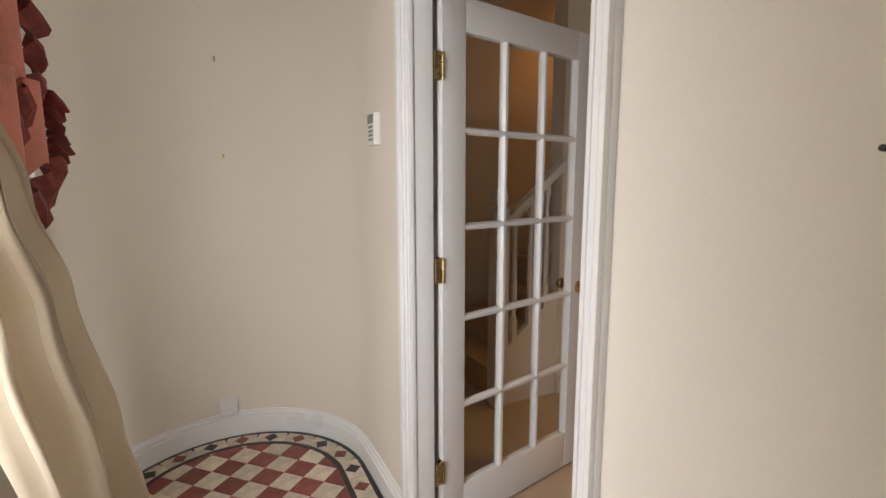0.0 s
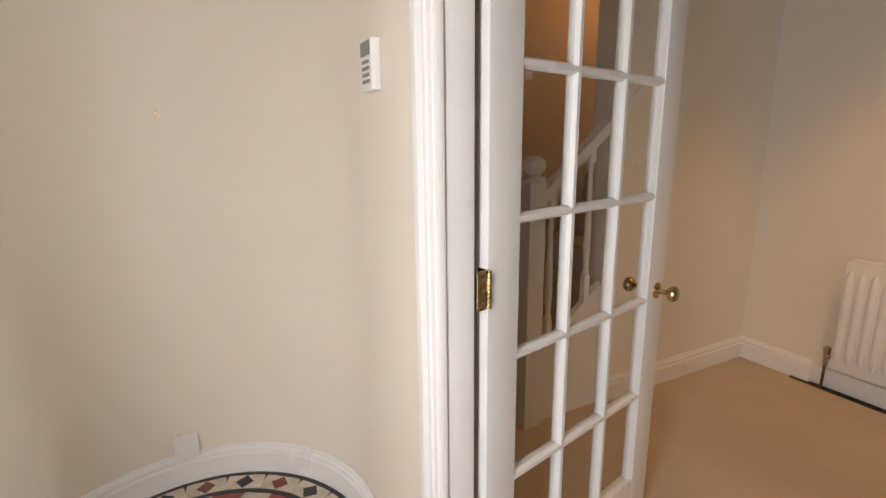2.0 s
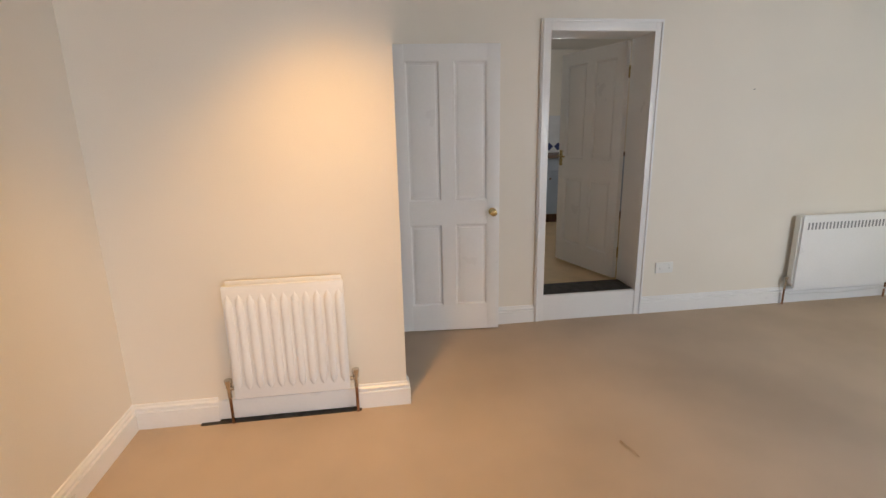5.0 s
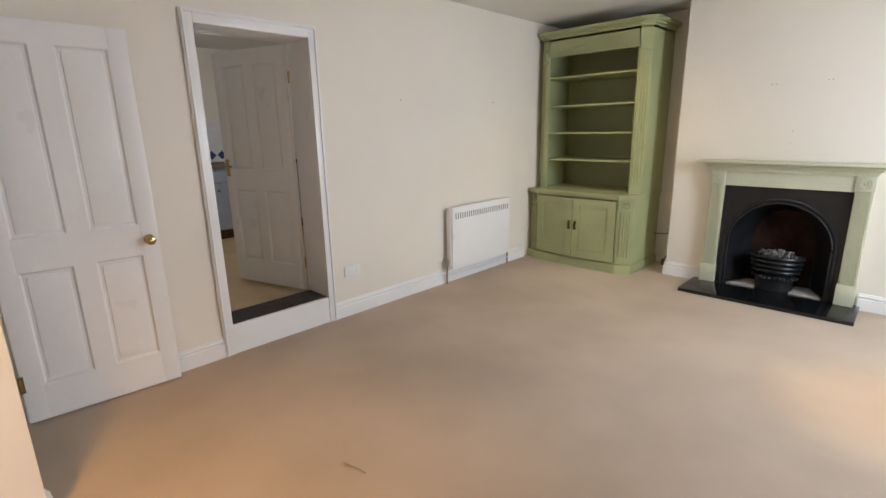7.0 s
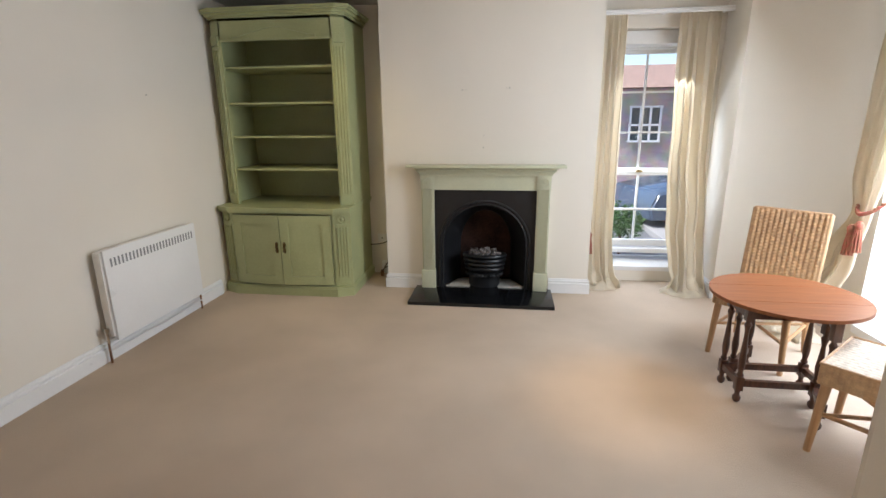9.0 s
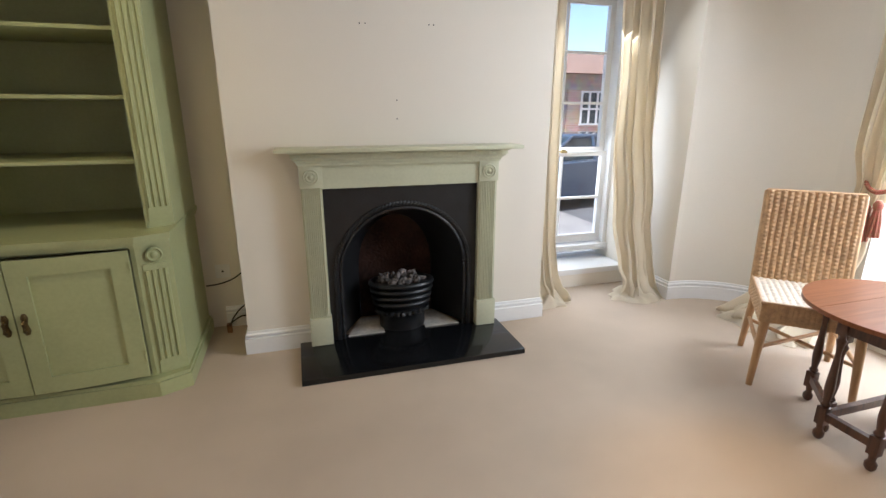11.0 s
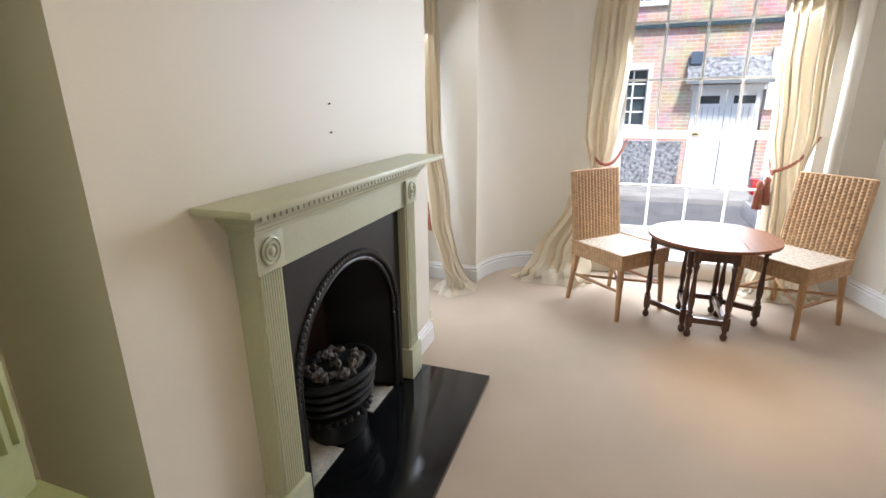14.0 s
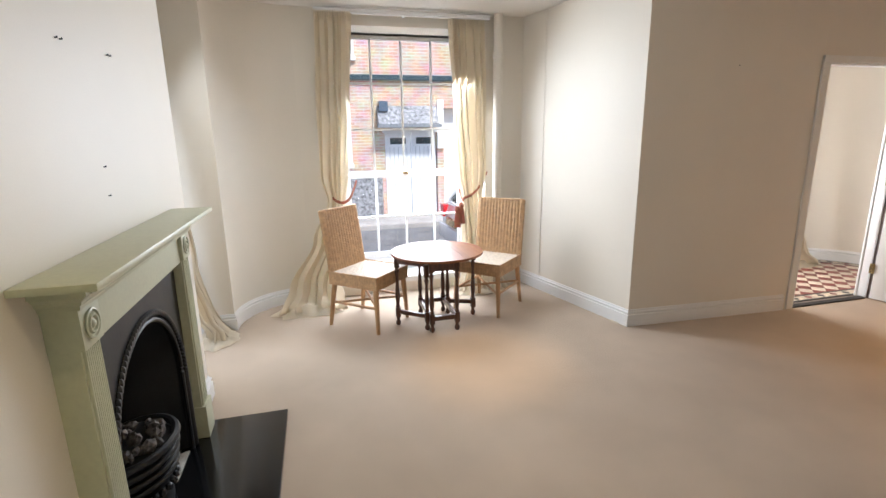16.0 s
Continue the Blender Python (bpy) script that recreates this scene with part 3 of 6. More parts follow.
# kitchen doorway: lining, casing, step
KY0, KY1, KT = -0.92, -0.16, 2.095
casing_strip("kitchen_lining", [((4.365, KY0, 0.2), (4.64, KY0 + 0.006, KT)), ((4.365, KY1 - 0.006, 0.2), (4.64, KY1, KT)), ((4.365, KY0, KT - 0.006), (4.64, KY1, KT))], "white painted doorway lining")
for lo, hi in (((4.338, KY0 - 0.055, 0), (4.362, KY0 + 0.006, KT + 0.07)), ((4.338, KY1 - 0.006, 0), (4.362, KY1 + 0.065, KT + 0.07)), ((4.336, KY0 + 0.006, KT - 0.006), (4.362, KY1 - 0.006, KT + 0.07))):
    bm = box(bm_new(), lo, hi, bevel=0.004)
    (a, b, c), (p, q, r) = lo, hi
    if r - c > 1:
        box(bm, (a - 0.01, (b + q) / 2 + (0.012 if b > -0.5 else -0.026), c), (a + 0.004, (b + q) / 2 + (0.026 if b > -0.5 else -0.012), r), bevel=0.003)
    else:
        box(bm, (a - 0.01, b - 0.05, r - 0.02), (a + 0.004, q + 0.05, r), bevel=0.003)
    solid("trim", bm, WHITE, "white moulded kitchen doorway architrave", "architrave", "structure", smooth=True)
solid("step_riser", box(bm_new(), (4.346, KY0 + 0.006, 0), (4.375, KY1 - 0.006, 0.203), bevel=0.003), WHITE, "white scuffed step riser", "step", "structure")
solid("step_tread", box(bm_new(), (4.375, KY0 + 0.006, 0.02), (4.62, KY1 - 0.006, 0.206)), THRESH_SHADE, "dark worn matting on the step", "step", "structure")
panel_door("kitchen_door", pose(4.655, -0.912, 0.212, 0, 0, 16.5), 0.765, 1.87, "white four-panel kitchen door standing half open", 0.73, lever=True)

# kitchen units
for i in range(5):
    u = empty("base_cabinet", pose(7.15, -2.4 + 0.62 * i, 0.197), "blue-grey kitchen base cabinet with small knob", "cabinet", "kitchen cabinets")
    part("body", box(bm_new(), (0.02, 0, 0.12), (0.6, 0.60, 0.87)), KUNIT, u)
    part("plinth", box(bm_new(), (0.06, 0, 0), (0.55, 0.60, 0.12)), DARKWOOD, u, "dark plinth")
    dr = part("drawer_front", box(bm_new(), (0, 0.006, 0.70), (0.02, 0.594, 0.865), bevel=0.003), KUNIT, u)
    part("knob", lathe(bm_new(), [(0.006, 0), (0.006, 0.015), (0.016, 0.02), (0.012, 0.03)], pose(0, 0.3, 0.785, 0, -90), 12), TIMBER, dr, "dark knob", True)
    bm = box(bm_new(), (0.006, 0.006, 0.125), (0.02, 0.594, 0.69))
    for lo, hi in (((0, 0.006, 0.125), (0.012, 0.08, 0.69)), ((0, 0.52, 0.125), (0.012, 0.594, 0.69)), ((0, 0.08, 0.125), (0.012, 0.52, 0.2)), ((0, 0.08, 0.615), (0.012, 0.52, 0.69))):
        box(bm, lo, hi, bevel=0.002)
    dd = part("door", bm, KUNIT, u)
    part("knob", lathe(bm_new(), [(0.006, 0), (0.006, 0.015), (0.016, 0.02), (0.012, 0.03)], pose(0, 0.54, 0.6, 0, -90), 12), TIMBER, dd, "dark knob", True)
solid("worktop", box(bm_new(), (7.12, -2.42, 1.067), (7.78, 0.74, 1.105), bevel=0.005), TIMBER, "dark kitchen worktop over blue-grey cabinets", "worktop")
splash = solid("tiled_splashback", box(bm_new(), (7.78, -2.45, 1.1), (8.095, 0.75, 1.62)), KTILE, "white tiled kitchen splashback with blue diamond border", "splashback", "structure")
for i in range(24):
    y = -2.36 + 0.13 * i
    for k, mt in ((0, KBLUE),):
        part("tile", prism(bm_new(), [(-0.058, 0), (0, -0.058), (0.058, 0), (0, 0.058)], 0, 0.006, pose(7.78, y, 1.19, 0, -90, 0)), mt, splash)
hook = empty("wall_hook", pose(6.4, 0.79, 1.78), "small dark coat hook on the kitchen wall", "hook")
part("hook_arm", tube(bm_new(), [(0, 0, 0), (0, -0.05, 0), (0, -0.07, 0.03)], 0.008), TIMBER, hook)


# ---------------------------------------------------------------- windows
def sash_window(name, m, w, z0, z1, cols, label):
    """x along the width, y outwards; three rows of panes above the meeting rail and two below."""
    d = empty(name, m, label, "window", kind="structure")
    fr, bar, sl = 0.035, 0.02, 0.045
    for lo, hi in (((-fr - 0.03, -0.05, z0 - 0.03), (0, 0.10, z1 + 0.03)), ((w, -0.05, z0 - 0.03), (w + fr + 0.03, 0.10, z1 + 0.03)), ((-fr, -0.052, z1), (w + fr, 0.102, z1 + 0.09))):
        part("window_frame", box(bm_new(), lo, hi, bevel=0.004), WHITE, d, smooth=True)
    part("window_sill", box(bm_new(), (-0.08, -0.08, z0 - 0.055), (w + 0.08, 0.14, z0 - 0.01), bevel=0.008), WHITE, d, "white painted sill", True)
    rows = 5
    step = (z1 - z0) / rows
    zm = z0 + 2 * step
    for sash, (a, b, y, nr) in {"lower_sash": (z0, zm, 0.0, 2), "upper_sash": (zm, z1, 0.045, 3)}.items():
        bm = box(bm_new(), (0, y, a), (sl, y + 0.04, b))
        box(bm, (w - sl, y, a), (w, y + 0.04, b))
        box(bm, (sl, y, a), (w - sl, y + 0.04, a + (0.065 if nr == 2 else 0.032)))
        box(bm, (sl, y, b - 0.035), (w - sl, y + 0.04, b))
        s = part(sash, bm, WHITE, d)
        cw = w / cols
        for i in range(1, cols):
            part("glazing_bar", prism(bm_new(), [(i * cw - bar / 2, y + 0.012), (i * cw - 0.003, y + 0.002), (i * cw + 0.003, y + 0.002), (i * cw + bar / 2, y + 0.012), (i * cw + bar / 2, y + 0.032), (i * cw - bar / 2, y + 0.032)], a + 0.03, b - 0.03), WHITE, s)
        for j in range(1, nr):
            z = a + j * (b - a) / nr
            part("glazing_bar", box(bm_new(), (sl, y + 0.004, z - bar / 2), (w - sl, y + 0.032, z + bar / 2), bevel=0.003), WHITE, s)
        for i in range(cols):
            for j in range(nr):
                p = part("pane", box(bm_new(), (i * cw + 0.004, y + 0.019, a + j * (b - a) / nr + 0.002), ((i + 1) * cw - 0.004, y + 0.022, a + (j + 1) * (b - a) / nr - 0.002)), GLASS, s, "clear glass")
                p.visible_shadow = False
    bm = box(bm_new(), (w / 2 - 0.03, -0.012, zm - 0.004), (w / 2 + 0.03, 0.02, zm + 0.012), bevel=0.004)
    part("sash_lock", tube(bm, [(w / 2 + 0.012, -0.01, zm + 0.014), (w / 2 - 0.028, -0.02, zm + 0.02)], 0.005), BRASS, d, "brass sash lock", True)
    return d


sash_window("window_1", pose(-0.95, -2.92, 0, 0, 0, 90), 1.19, 0.26, 2.42, 4, "tall white timber sash window with small panes")
sash_window("window_2", pose(0.89, -4.655, 0, 0, 0, 180), 0.80, 0.27, 2.15, 2, "narrow white timber sash window with small panes")
sash_window("window_3", pose(-0.86 + LX, -0.24, 0, 0, 0, 90), 1.12, 0.24, 2.30, 4, "tall white sash window behind the lobby curtain")
solid("window_board", box(bm_new(), (0.062, -4.66, 0.10), (0.938, -4.325, 0.145), bevel=0.006), WHITE, "white painted low window board", "sill", "structure", smooth=True)
solid("window_board", box(bm_new(), (-1.02, -3.04, 0.10), (FX + 0.03, -1.61, 0.155), bevel=0.006), WHITE, "white painted window board", "sill", "structure", smooth=True)
solid("trim", box(bm_new(), (0.065, -4.62, 2.16), (0.935, -4.42, 2.275), bevel=0.008), WHITE, "white boxed window head", "window head", "structure", smooth=True)


def rail(name, a, b, label):
    """A slim white curtain track with a moulded front and end brackets."""
    a, b = Vector(a), Vector(b)
    d = (b - a)
    ob = empty(name, pose(a.x, a.y, a.z, 0, 0, math.degrees(math.atan2(d.y, d.x))), label, "curtain rail")
    L = d.length
    bm = bm_new()
    pr = [(0.0, 0.0), (0.012, -0.004), (0.018, 0.006), (0.014, 0.02), (0.02, 0.03), (0.006, 0.038), (-0.03, 0.038), (-0.03, 0.0)]
    e = [[bm.verts.new((x, v, z)) for v, z in pr] for x in (0, L)]
    for i in range(8):
        bm.faces.new((e[0][i], e[0][(i + 1) % 8], e[1][(i + 1) % 8], e[1][i]))
    bm.faces.new(e[0])
    bm.faces.new(e[1][::-1])
    part("track", bm, WHITE, ob, smooth=True)
    for x in (0.05, L / 2, L - 0.05):
        part("bracket", box(bm_new(), (x - 0.012, -0.10, 0.004), (x + 0.012, -0.03, 0.016)), WHITE, ob)
    return ob


rail("curtain_rail", (FX + 0.10, -1.60, 2.49), (FX + 0.10, -3.13, 2.49), "white curtain track above the street window")
rail("curtain_rail", (-0.015, -4.19, 2.365), (1.035, -4.19, 2.365), "white curtain track above the narrow window")


# ---------------------------------------------------------------- curtains
def smooth_between(rows, z, k):
    for a, b in zip(rows, rows[1:]):
        if a[0] >= z >= b[0]:
            f = (a[0] - z) / (a[0] - b[0])
            f = f * f * (3 - 2 * f)
            return a[k] + (b[k] - a[k]) * f
    return rows[-1][k] if z < rows[-1][0] else rows[0][k]


def curtain(name, origin, along, out, rows, folds, label, seed=0, puddle=0.0, sway=1.0):
    """A gathered drape. rows, from the top down: height, start, end, distance from the wall, fold depth."""
    al, ou = Vector((*along, 0)), Vector((*out, 0))
    o = Vector((*origin, 0))
    nu, zt, zb = folds * 12, rows[0][0], rows[-1][0]
    nv = 70
    bm = bm_new()
    grid = []
    for j in range(nv + 1):
        z = zt + (zb - zt) * j / nv
        a, b, off, amp = (smooth_between(rows, z, k) for k in (1, 2, 3, 4))
        row = []
        for i in range(nu + 1):
            u = i / nu
            w = u + 0.035 * math.sin(u * 9.0 + seed) + 0.02 * math.sin(u * 23 + z * 2.1 + seed)
            ph = 2 * math.pi * folds * w + 0.5 * sway * math.sin(z * 1.7 + seed)
            d = off + amp * (0.85 * math.sin(ph) + 0.18 * math.sin(2.1 * ph + z * 3 + seed) + 0.7 * noise.noise((u * 5, z * 1.3 * sway, seed)))
            s = a + (b - a) * u + 0.35 * amp * math.sin(2 * ph)
            crumple = max(0.0, 1 - z / 0.22) if puddle else 0
            if crumple:
                d += puddle * crumple * (0.55 + 0.5 * noise.noise((u * 4, z * 9, seed + 3)))
                s += 0.05 * crumple * noise.noise((u * 5, z * 14, seed + 7))
            if z > zt - 0.07:
                d = off + (d - off) * 0.75 + 0.006 * math.sin(ph * 2)
            zz = z + (0.05 * crumple * (0.5 + noise.noise((u * 7, z * 11, seed + 1))) if crumple else 0)
            p = o + al * s + ou * d
            row.append(bm.verts.new((p.x, p.y, max(0.004, zz))))
        grid.append(row)
    for a, b in zip(grid, grid[1:]):
        for i in range(nu):
            bm.faces.new((a[i], a[i + 1], b[i + 1], b[i]))
    c = empty(name, pose(*(o + al * (rows[0][1] + rows[0][2]) / 2)), label, "curtain")
    cl = part("drape", bm, CREAM, c, smooth=False)
    cl.matrix_parent_inverse = c.matrix_world.inverted()
    cl.data.shade_smooth()
    md = cl.modifiers.new("cloth", "SOLIDIFY")
    md.thickness = 0.003
    if puddle:
        # cloth pooled on the floor
        bm, rings = bm_new(), []
        a, e, off = rows[-1][1], rows[-1][2], rows[-1][3]
        ctr, ra, rb = (a + e) / 2, (e - a) / 2 + 0.03, puddle * 0.75 + 0.03
        for j in range(11):
            f = j / 10
            ring = []
            for i in range(60):
                t = 2 * math.pi * i / 60
                edge = 1 + 0.30 * noise.noise((2.2 * math.cos(t), 2.2 * math.sin(t), seed)) + 0.06 * math.sin(11 * t + seed)
                s = ctr + ra * f * edge * math.cos(t)
                d = off + 0.02 + rb * f * edge * math.sin(t)
                crease = abs(noise.noise((s * 11, d * 11, seed + 5)))
                z = 0.006 + (0.075 * (1 - f) ** 0.7 + 0.03) * (0.35 + 1.3 * crease) * (1 - f ** 6)
                p = o + al * s + ou * max(0.02, d)
                ring.append(bm.verts.new((p.x, p.y, z)))
            rings.append(ring)
        for r0, r1 in zip(rings, rings[1:]):
            for i in range(60):
                bm.faces.new((r0[i], r0[(i + 1) % 60], r1[(i + 1) % 60], r1[i]))
        bmesh.ops.remove_doubles(bm, verts=bm.verts, dist=1e-6)
        pl = part("pooled_hem", bm, CREAM, c, "crumpled cream hem")
        pl.matrix_parent_inverse = c.matrix_world.inverted()
        pl.data.shade_smooth()
    # gathered heading tape
    bm = bm_new()
    n = folds * 3
    for i in range(n):
        s = rows[0][1] + (rows[0][2] - rows[0][1]) * (i + 0.5) / n
        p = o + al * s + ou * (rows[0][3] + 0.4 * rows[0][4])
        tube(bm, [(p.x, p.y, zt + 0.0), (p.x, p.y, zt - 0.03), (p.x, p.y, zt - 0.075)], lambda f: 0.010 - 0.006 * f, 6)
    hd = part("pleat_heading", bm, CREAM, c, smooth=True)
    hd.matrix_parent_inverse = c.matrix_world.inverted()
    return c


W1 = dict(origin=(FX, 0), along=(0, 1), out=(1, 0))
curtain("curtain", rows=[(2.50, -3.13, -2.83, 0.10, 0.03), (1.7, -3.16, -2.87, 0.11, 0.034), (1.15, -3.17, -2.92, 0.11, 0.028), (0.93, -3.12, -2.96, 0.11, 0.020), (0.6, -3.26, -2.98, 0.15, 0.034), (0.2, -3.48, -3.05, 0.24, 0.045), (0.0, -3.58, -3.02, 0.28, 0.055)], folds=5, label="long cream cotton curtain tied back and pooling on carpet", seed=1.3, puddle=0.22, **W1)
curtain("curtain", rows=[(2.48, -1.98, -1.66, 0.10, 0.03), (1.7, -1.95, -1.65, 0.11, 0.034), (1.15, -1.91, -1.63, 0.12, 0.028), (0.92, -1.87, -1.67, 0.12, 0.020), (0.6, -1.88, -1.58, 0.15, 0.034), (0.2, -1.90, -1.54, 0.20, 0.045), (0.0, -1.94, -1.50, 0.22, 0.055)], folds=5, label="long cream cotton curtain tied back beside the pipe", seed=4.1, puddle=0.12, **W1)
W2 = dict(origin=(0, -4.33), along=(1, 0), out=(0, 1))
curtain("curtain", rows=[(2.37, 0.81, 1.03, 0.12, 0.028), (1.2, 0.80, 1.03, 0.13, 0.03), (0.5, 0.79, 1.03, 0.15, 0.03), (0.15, 0.77, 1.03, 0.19, 0.035), (0.0, 0.74, 1.03, 0.21, 0.04)], folds=4, label="cream cotton curtain hanging beside the chimney breast", seed=2.2, puddle=0.14, **W2)
curtain("curtain", rows=[(2.37, 0.07, 0.39, 0.12, 0.03), (1.2, 0.06, 0.36, 0.13, 0.036), (0.6, 0.04, 0.34, 0.20, 0.04), (0.18, 0.02, 0.31, 0.27, 0.045), (0.0, 0.0, 0.33, 0.29, 0.055)], folds=4, label="cream cotton curtain gathered at the window's edge", seed=6.4, puddle=0.17, **W2)
W3 = dict(origin=(FL, LY - 0.06), along=(0, 1), out=(1, 0))
curtain("curtain", rows=[(2.42, 0.66, 0.97, 0.13, 0.05), (1.62, 0.98, 1.38, 0.14, 0.055), (1.35, 1.08, 1.62, 0.15, 0.055), (1.07, 1.20, 1.84, 0.16, 0.055), (0.55, 1.30, 2.06, 0.19, 0.055), (0.2, 1.45, 2.22, 0.21, 0.055), (0.0, 1.58, 2.34, 0.22, 0.05)], folds=4, sway=0.25, label="heavy cream lobby curtain draped to the tiled floor", seed=8.8, puddle=0.10, **W3)


def tieback(name, a, b, tassel, label, back=None):
    """A twisted rope from hook a round to b, with a tassel hanging at the third point."""
    t = empty(name, pose(*a), label, "curtain tieback")
    a, b, c = Vector(a), Vector(b), Vector(tassel)
    bm = bm_new()
    for a, k in [(v, k) for v in ((a, Vector(back)) if back else (a,)) for k in (0, math.pi)]:
        pts = []
        for i in range(41):
            f = i / 40
            p = a.lerp(b, f) + Vector((0.03 * math.sin(f * math.pi), 0, -0.05 * math.sin(f * math.pi)))
            pts.append(p + Vector((0.007 * math.cos(f * 40 + k), 0, 0.007 * math.sin(f * 40 + k))))
        tube(bm, pts, 0.0075, 6)
    r = part("rope", bm, ROPE, t, smooth=True)
    bm, ends = bm_new(), [c, c + Vector((0.012, -0.045, -0.03))] if back else [c]
    for c in ends:
        lathe(bm, [(0.012, 0.0), (0.024, -0.02), (0.022, -0.045), (0.014, -0.055)][::-1], pose(*c), 12)
    q = part("tassel_knot", bm, ROPE, t, smooth=True)
    bm = bm_new()
    for c, i in [(c, i) for c in ends for i in range(30)]:
        an, rr = i * 2.4, 0.006 + 0.024 * (i % 5) / 5
        x, y = math.cos(an) * rr, math.sin(an) * rr
        tube(bm, [c + Vector((x * 0.6, y * 0.6, -0.05)), c + Vector((x, y, -0.11)), c + Vector((x * 1.3, y * 1.3, -0.20))], 0.0045, 5)
    f = part("tassel_fringe", bm, ROPE, t, "red and gold fringe", True)
    for o in (r, q, f):
        o.matrix_parent_inverse = t.matrix_world.inverted()
    return t


tieback("curtain_tieback", (FX + 0.03, -3.15, 1.10), (FX + 0.155, -2.99, 0.92), (FX + 0.165, -2.96, 0.88), "red and gold rope tieback with tassels", (FX + 0.03, -2.85, 1.10))
tieback("curtain_tieback", (FX + 0.05, -1.60, 1.14), (FX + 0.16, -1.87, 0.91), (FX + 0.165, -1.895, 0.87), "red and gold rope tieback with tassels", (FX + 0.03, -1.87, 0.98))
tieback("curtain_tieback", (1.035, -4.10, 0.62), (1.02, -4.11, 0.52), (1.015, -4.11, 0.52), "loose red rope tieback hanging by the chimney breast")
tieback("curtain_tieback", (0.01, -4.28, 0.72), (0.03, -4.27, 0.62), (0.03, -4.27, 0.62), "loose red rope tieback hanging at the window jamb")

# lobby swag tail: two stacked ruffled cascades
sw = empty("swag_valance", pose(FL + 0.06, 1.7, 2.4), "salmon fabric swag tail with dark red ruffled edge", "valance")
for k, (y0, y1, ztop, zlow, zhi) in enumerate(((1.35, 1.92, 2.42, 1.40, 1.70), (1.40, 2.0, 1.66, 1.20, 1.46))):
    bm, grid = bm_new(), []
    for i in range(25):
        u = i / 24
        y = y0 + (y1 - y0) * u
        low = zlow + (zhi - zlow) * u + 0.03 * (abs((u * 4) % 1 - 0.5) * 2)
        grid.append([bm.verts.new((FL + 0.105 + 0.012 * k + 0.025 * math.sin(u * 18), y, ztop + (low - ztop) * v / 10)) for v in range(11)])
    for a, b in zip(grid, grid[1:]):
        for v in range(10):
            bm.faces.new((a[v], b[v], b[v + 1], a[v + 1]))
    o = part("tail", bm, RED_SILK, sw, smooth=True)
    o.matrix_parent_inverse = sw.matrix_world.inverted()
    o.modifiers.new("cloth", "SOLIDIFY").thickness = 0.003
    bm = bm_new()
    rows = []
    n = 64
    for i in range(n + 1):
        u = i / n
        # down the outer edge, then back along the hem
        if u < 0.6:
            f = u / 0.6
            p = Vector((0, y1, ztop + (zhi - ztop) * f))
            o2 = Vector((0, 0.075 + 0.04 * (abs((f * 4.0) % 1 - 0.5) * 2), -0.05))
        else:
            f = (u - 0.6) / 0.4
            p = Vector((0, y1 + (y0 - y1) * f, zhi + (zlow - zhi) * f))
            o2 = Vector((0, 0.03, -0.075 - 0.04 * (abs((f * 4.0) % 1 - 0.5) * 2)))
        xx = FL + 0.115 + 0.012 * k + 0.022 * math.sin(u * 75)
        rows.append((bm.verts.new((xx, p.y, p.z)), bm.verts.new((xx + 0.012, p.y + o2.y * 0.5, p.z + o2.z * 0.5)), bm.verts.new((xx + 0.02 * math.sin(u * 60), p.y + o2.y, p.z + o2.z))))
    for a, b in zip(rows, rows[1:]):
        bm.faces.new((a[0], b[0], b[1], a[1]))
        bm.faces.new((a[1], b[1], b[2], a[2]))
    o = part("ruffle", bm, RED_TRIM, sw, "dark red gathered ruffle")
    o.matrix_parent_inverse = sw.matrix_world.inverted()
    o.modifiers.new("cloth", "SOLIDIFY").thickness = 0.003
sw.location.y -= 0.06
bm = bm_new()
for y in (2.085, 2.11, 2.135):
    box(bm, (FL - 0.01, y, 0.0), (FL + 0.022 + (0.01 if y == 2.11 else 0), y + 0.018, H), bevel=0.004)
solid("trim", bm, WHITE, "white window architrave at the lobby curve", "architrave", "structure", smooth=True)


# ---------------------------------------------------------------- fireplace
fp = empty("fireplace_surround", pose(1.945, CHY, 0), "pale sage painted timber fireplace surround with dentil mantel", "fireplace")
OX = 1.945


def fpart(name, bm, material, label="", smooth=False, parent=None):
    o = part(name, bm, material, parent or fp, label, smooth)
    o.matrix_parent_inverse = fp.matrix_world.inverted() if parent is None else Matrix()
    return o


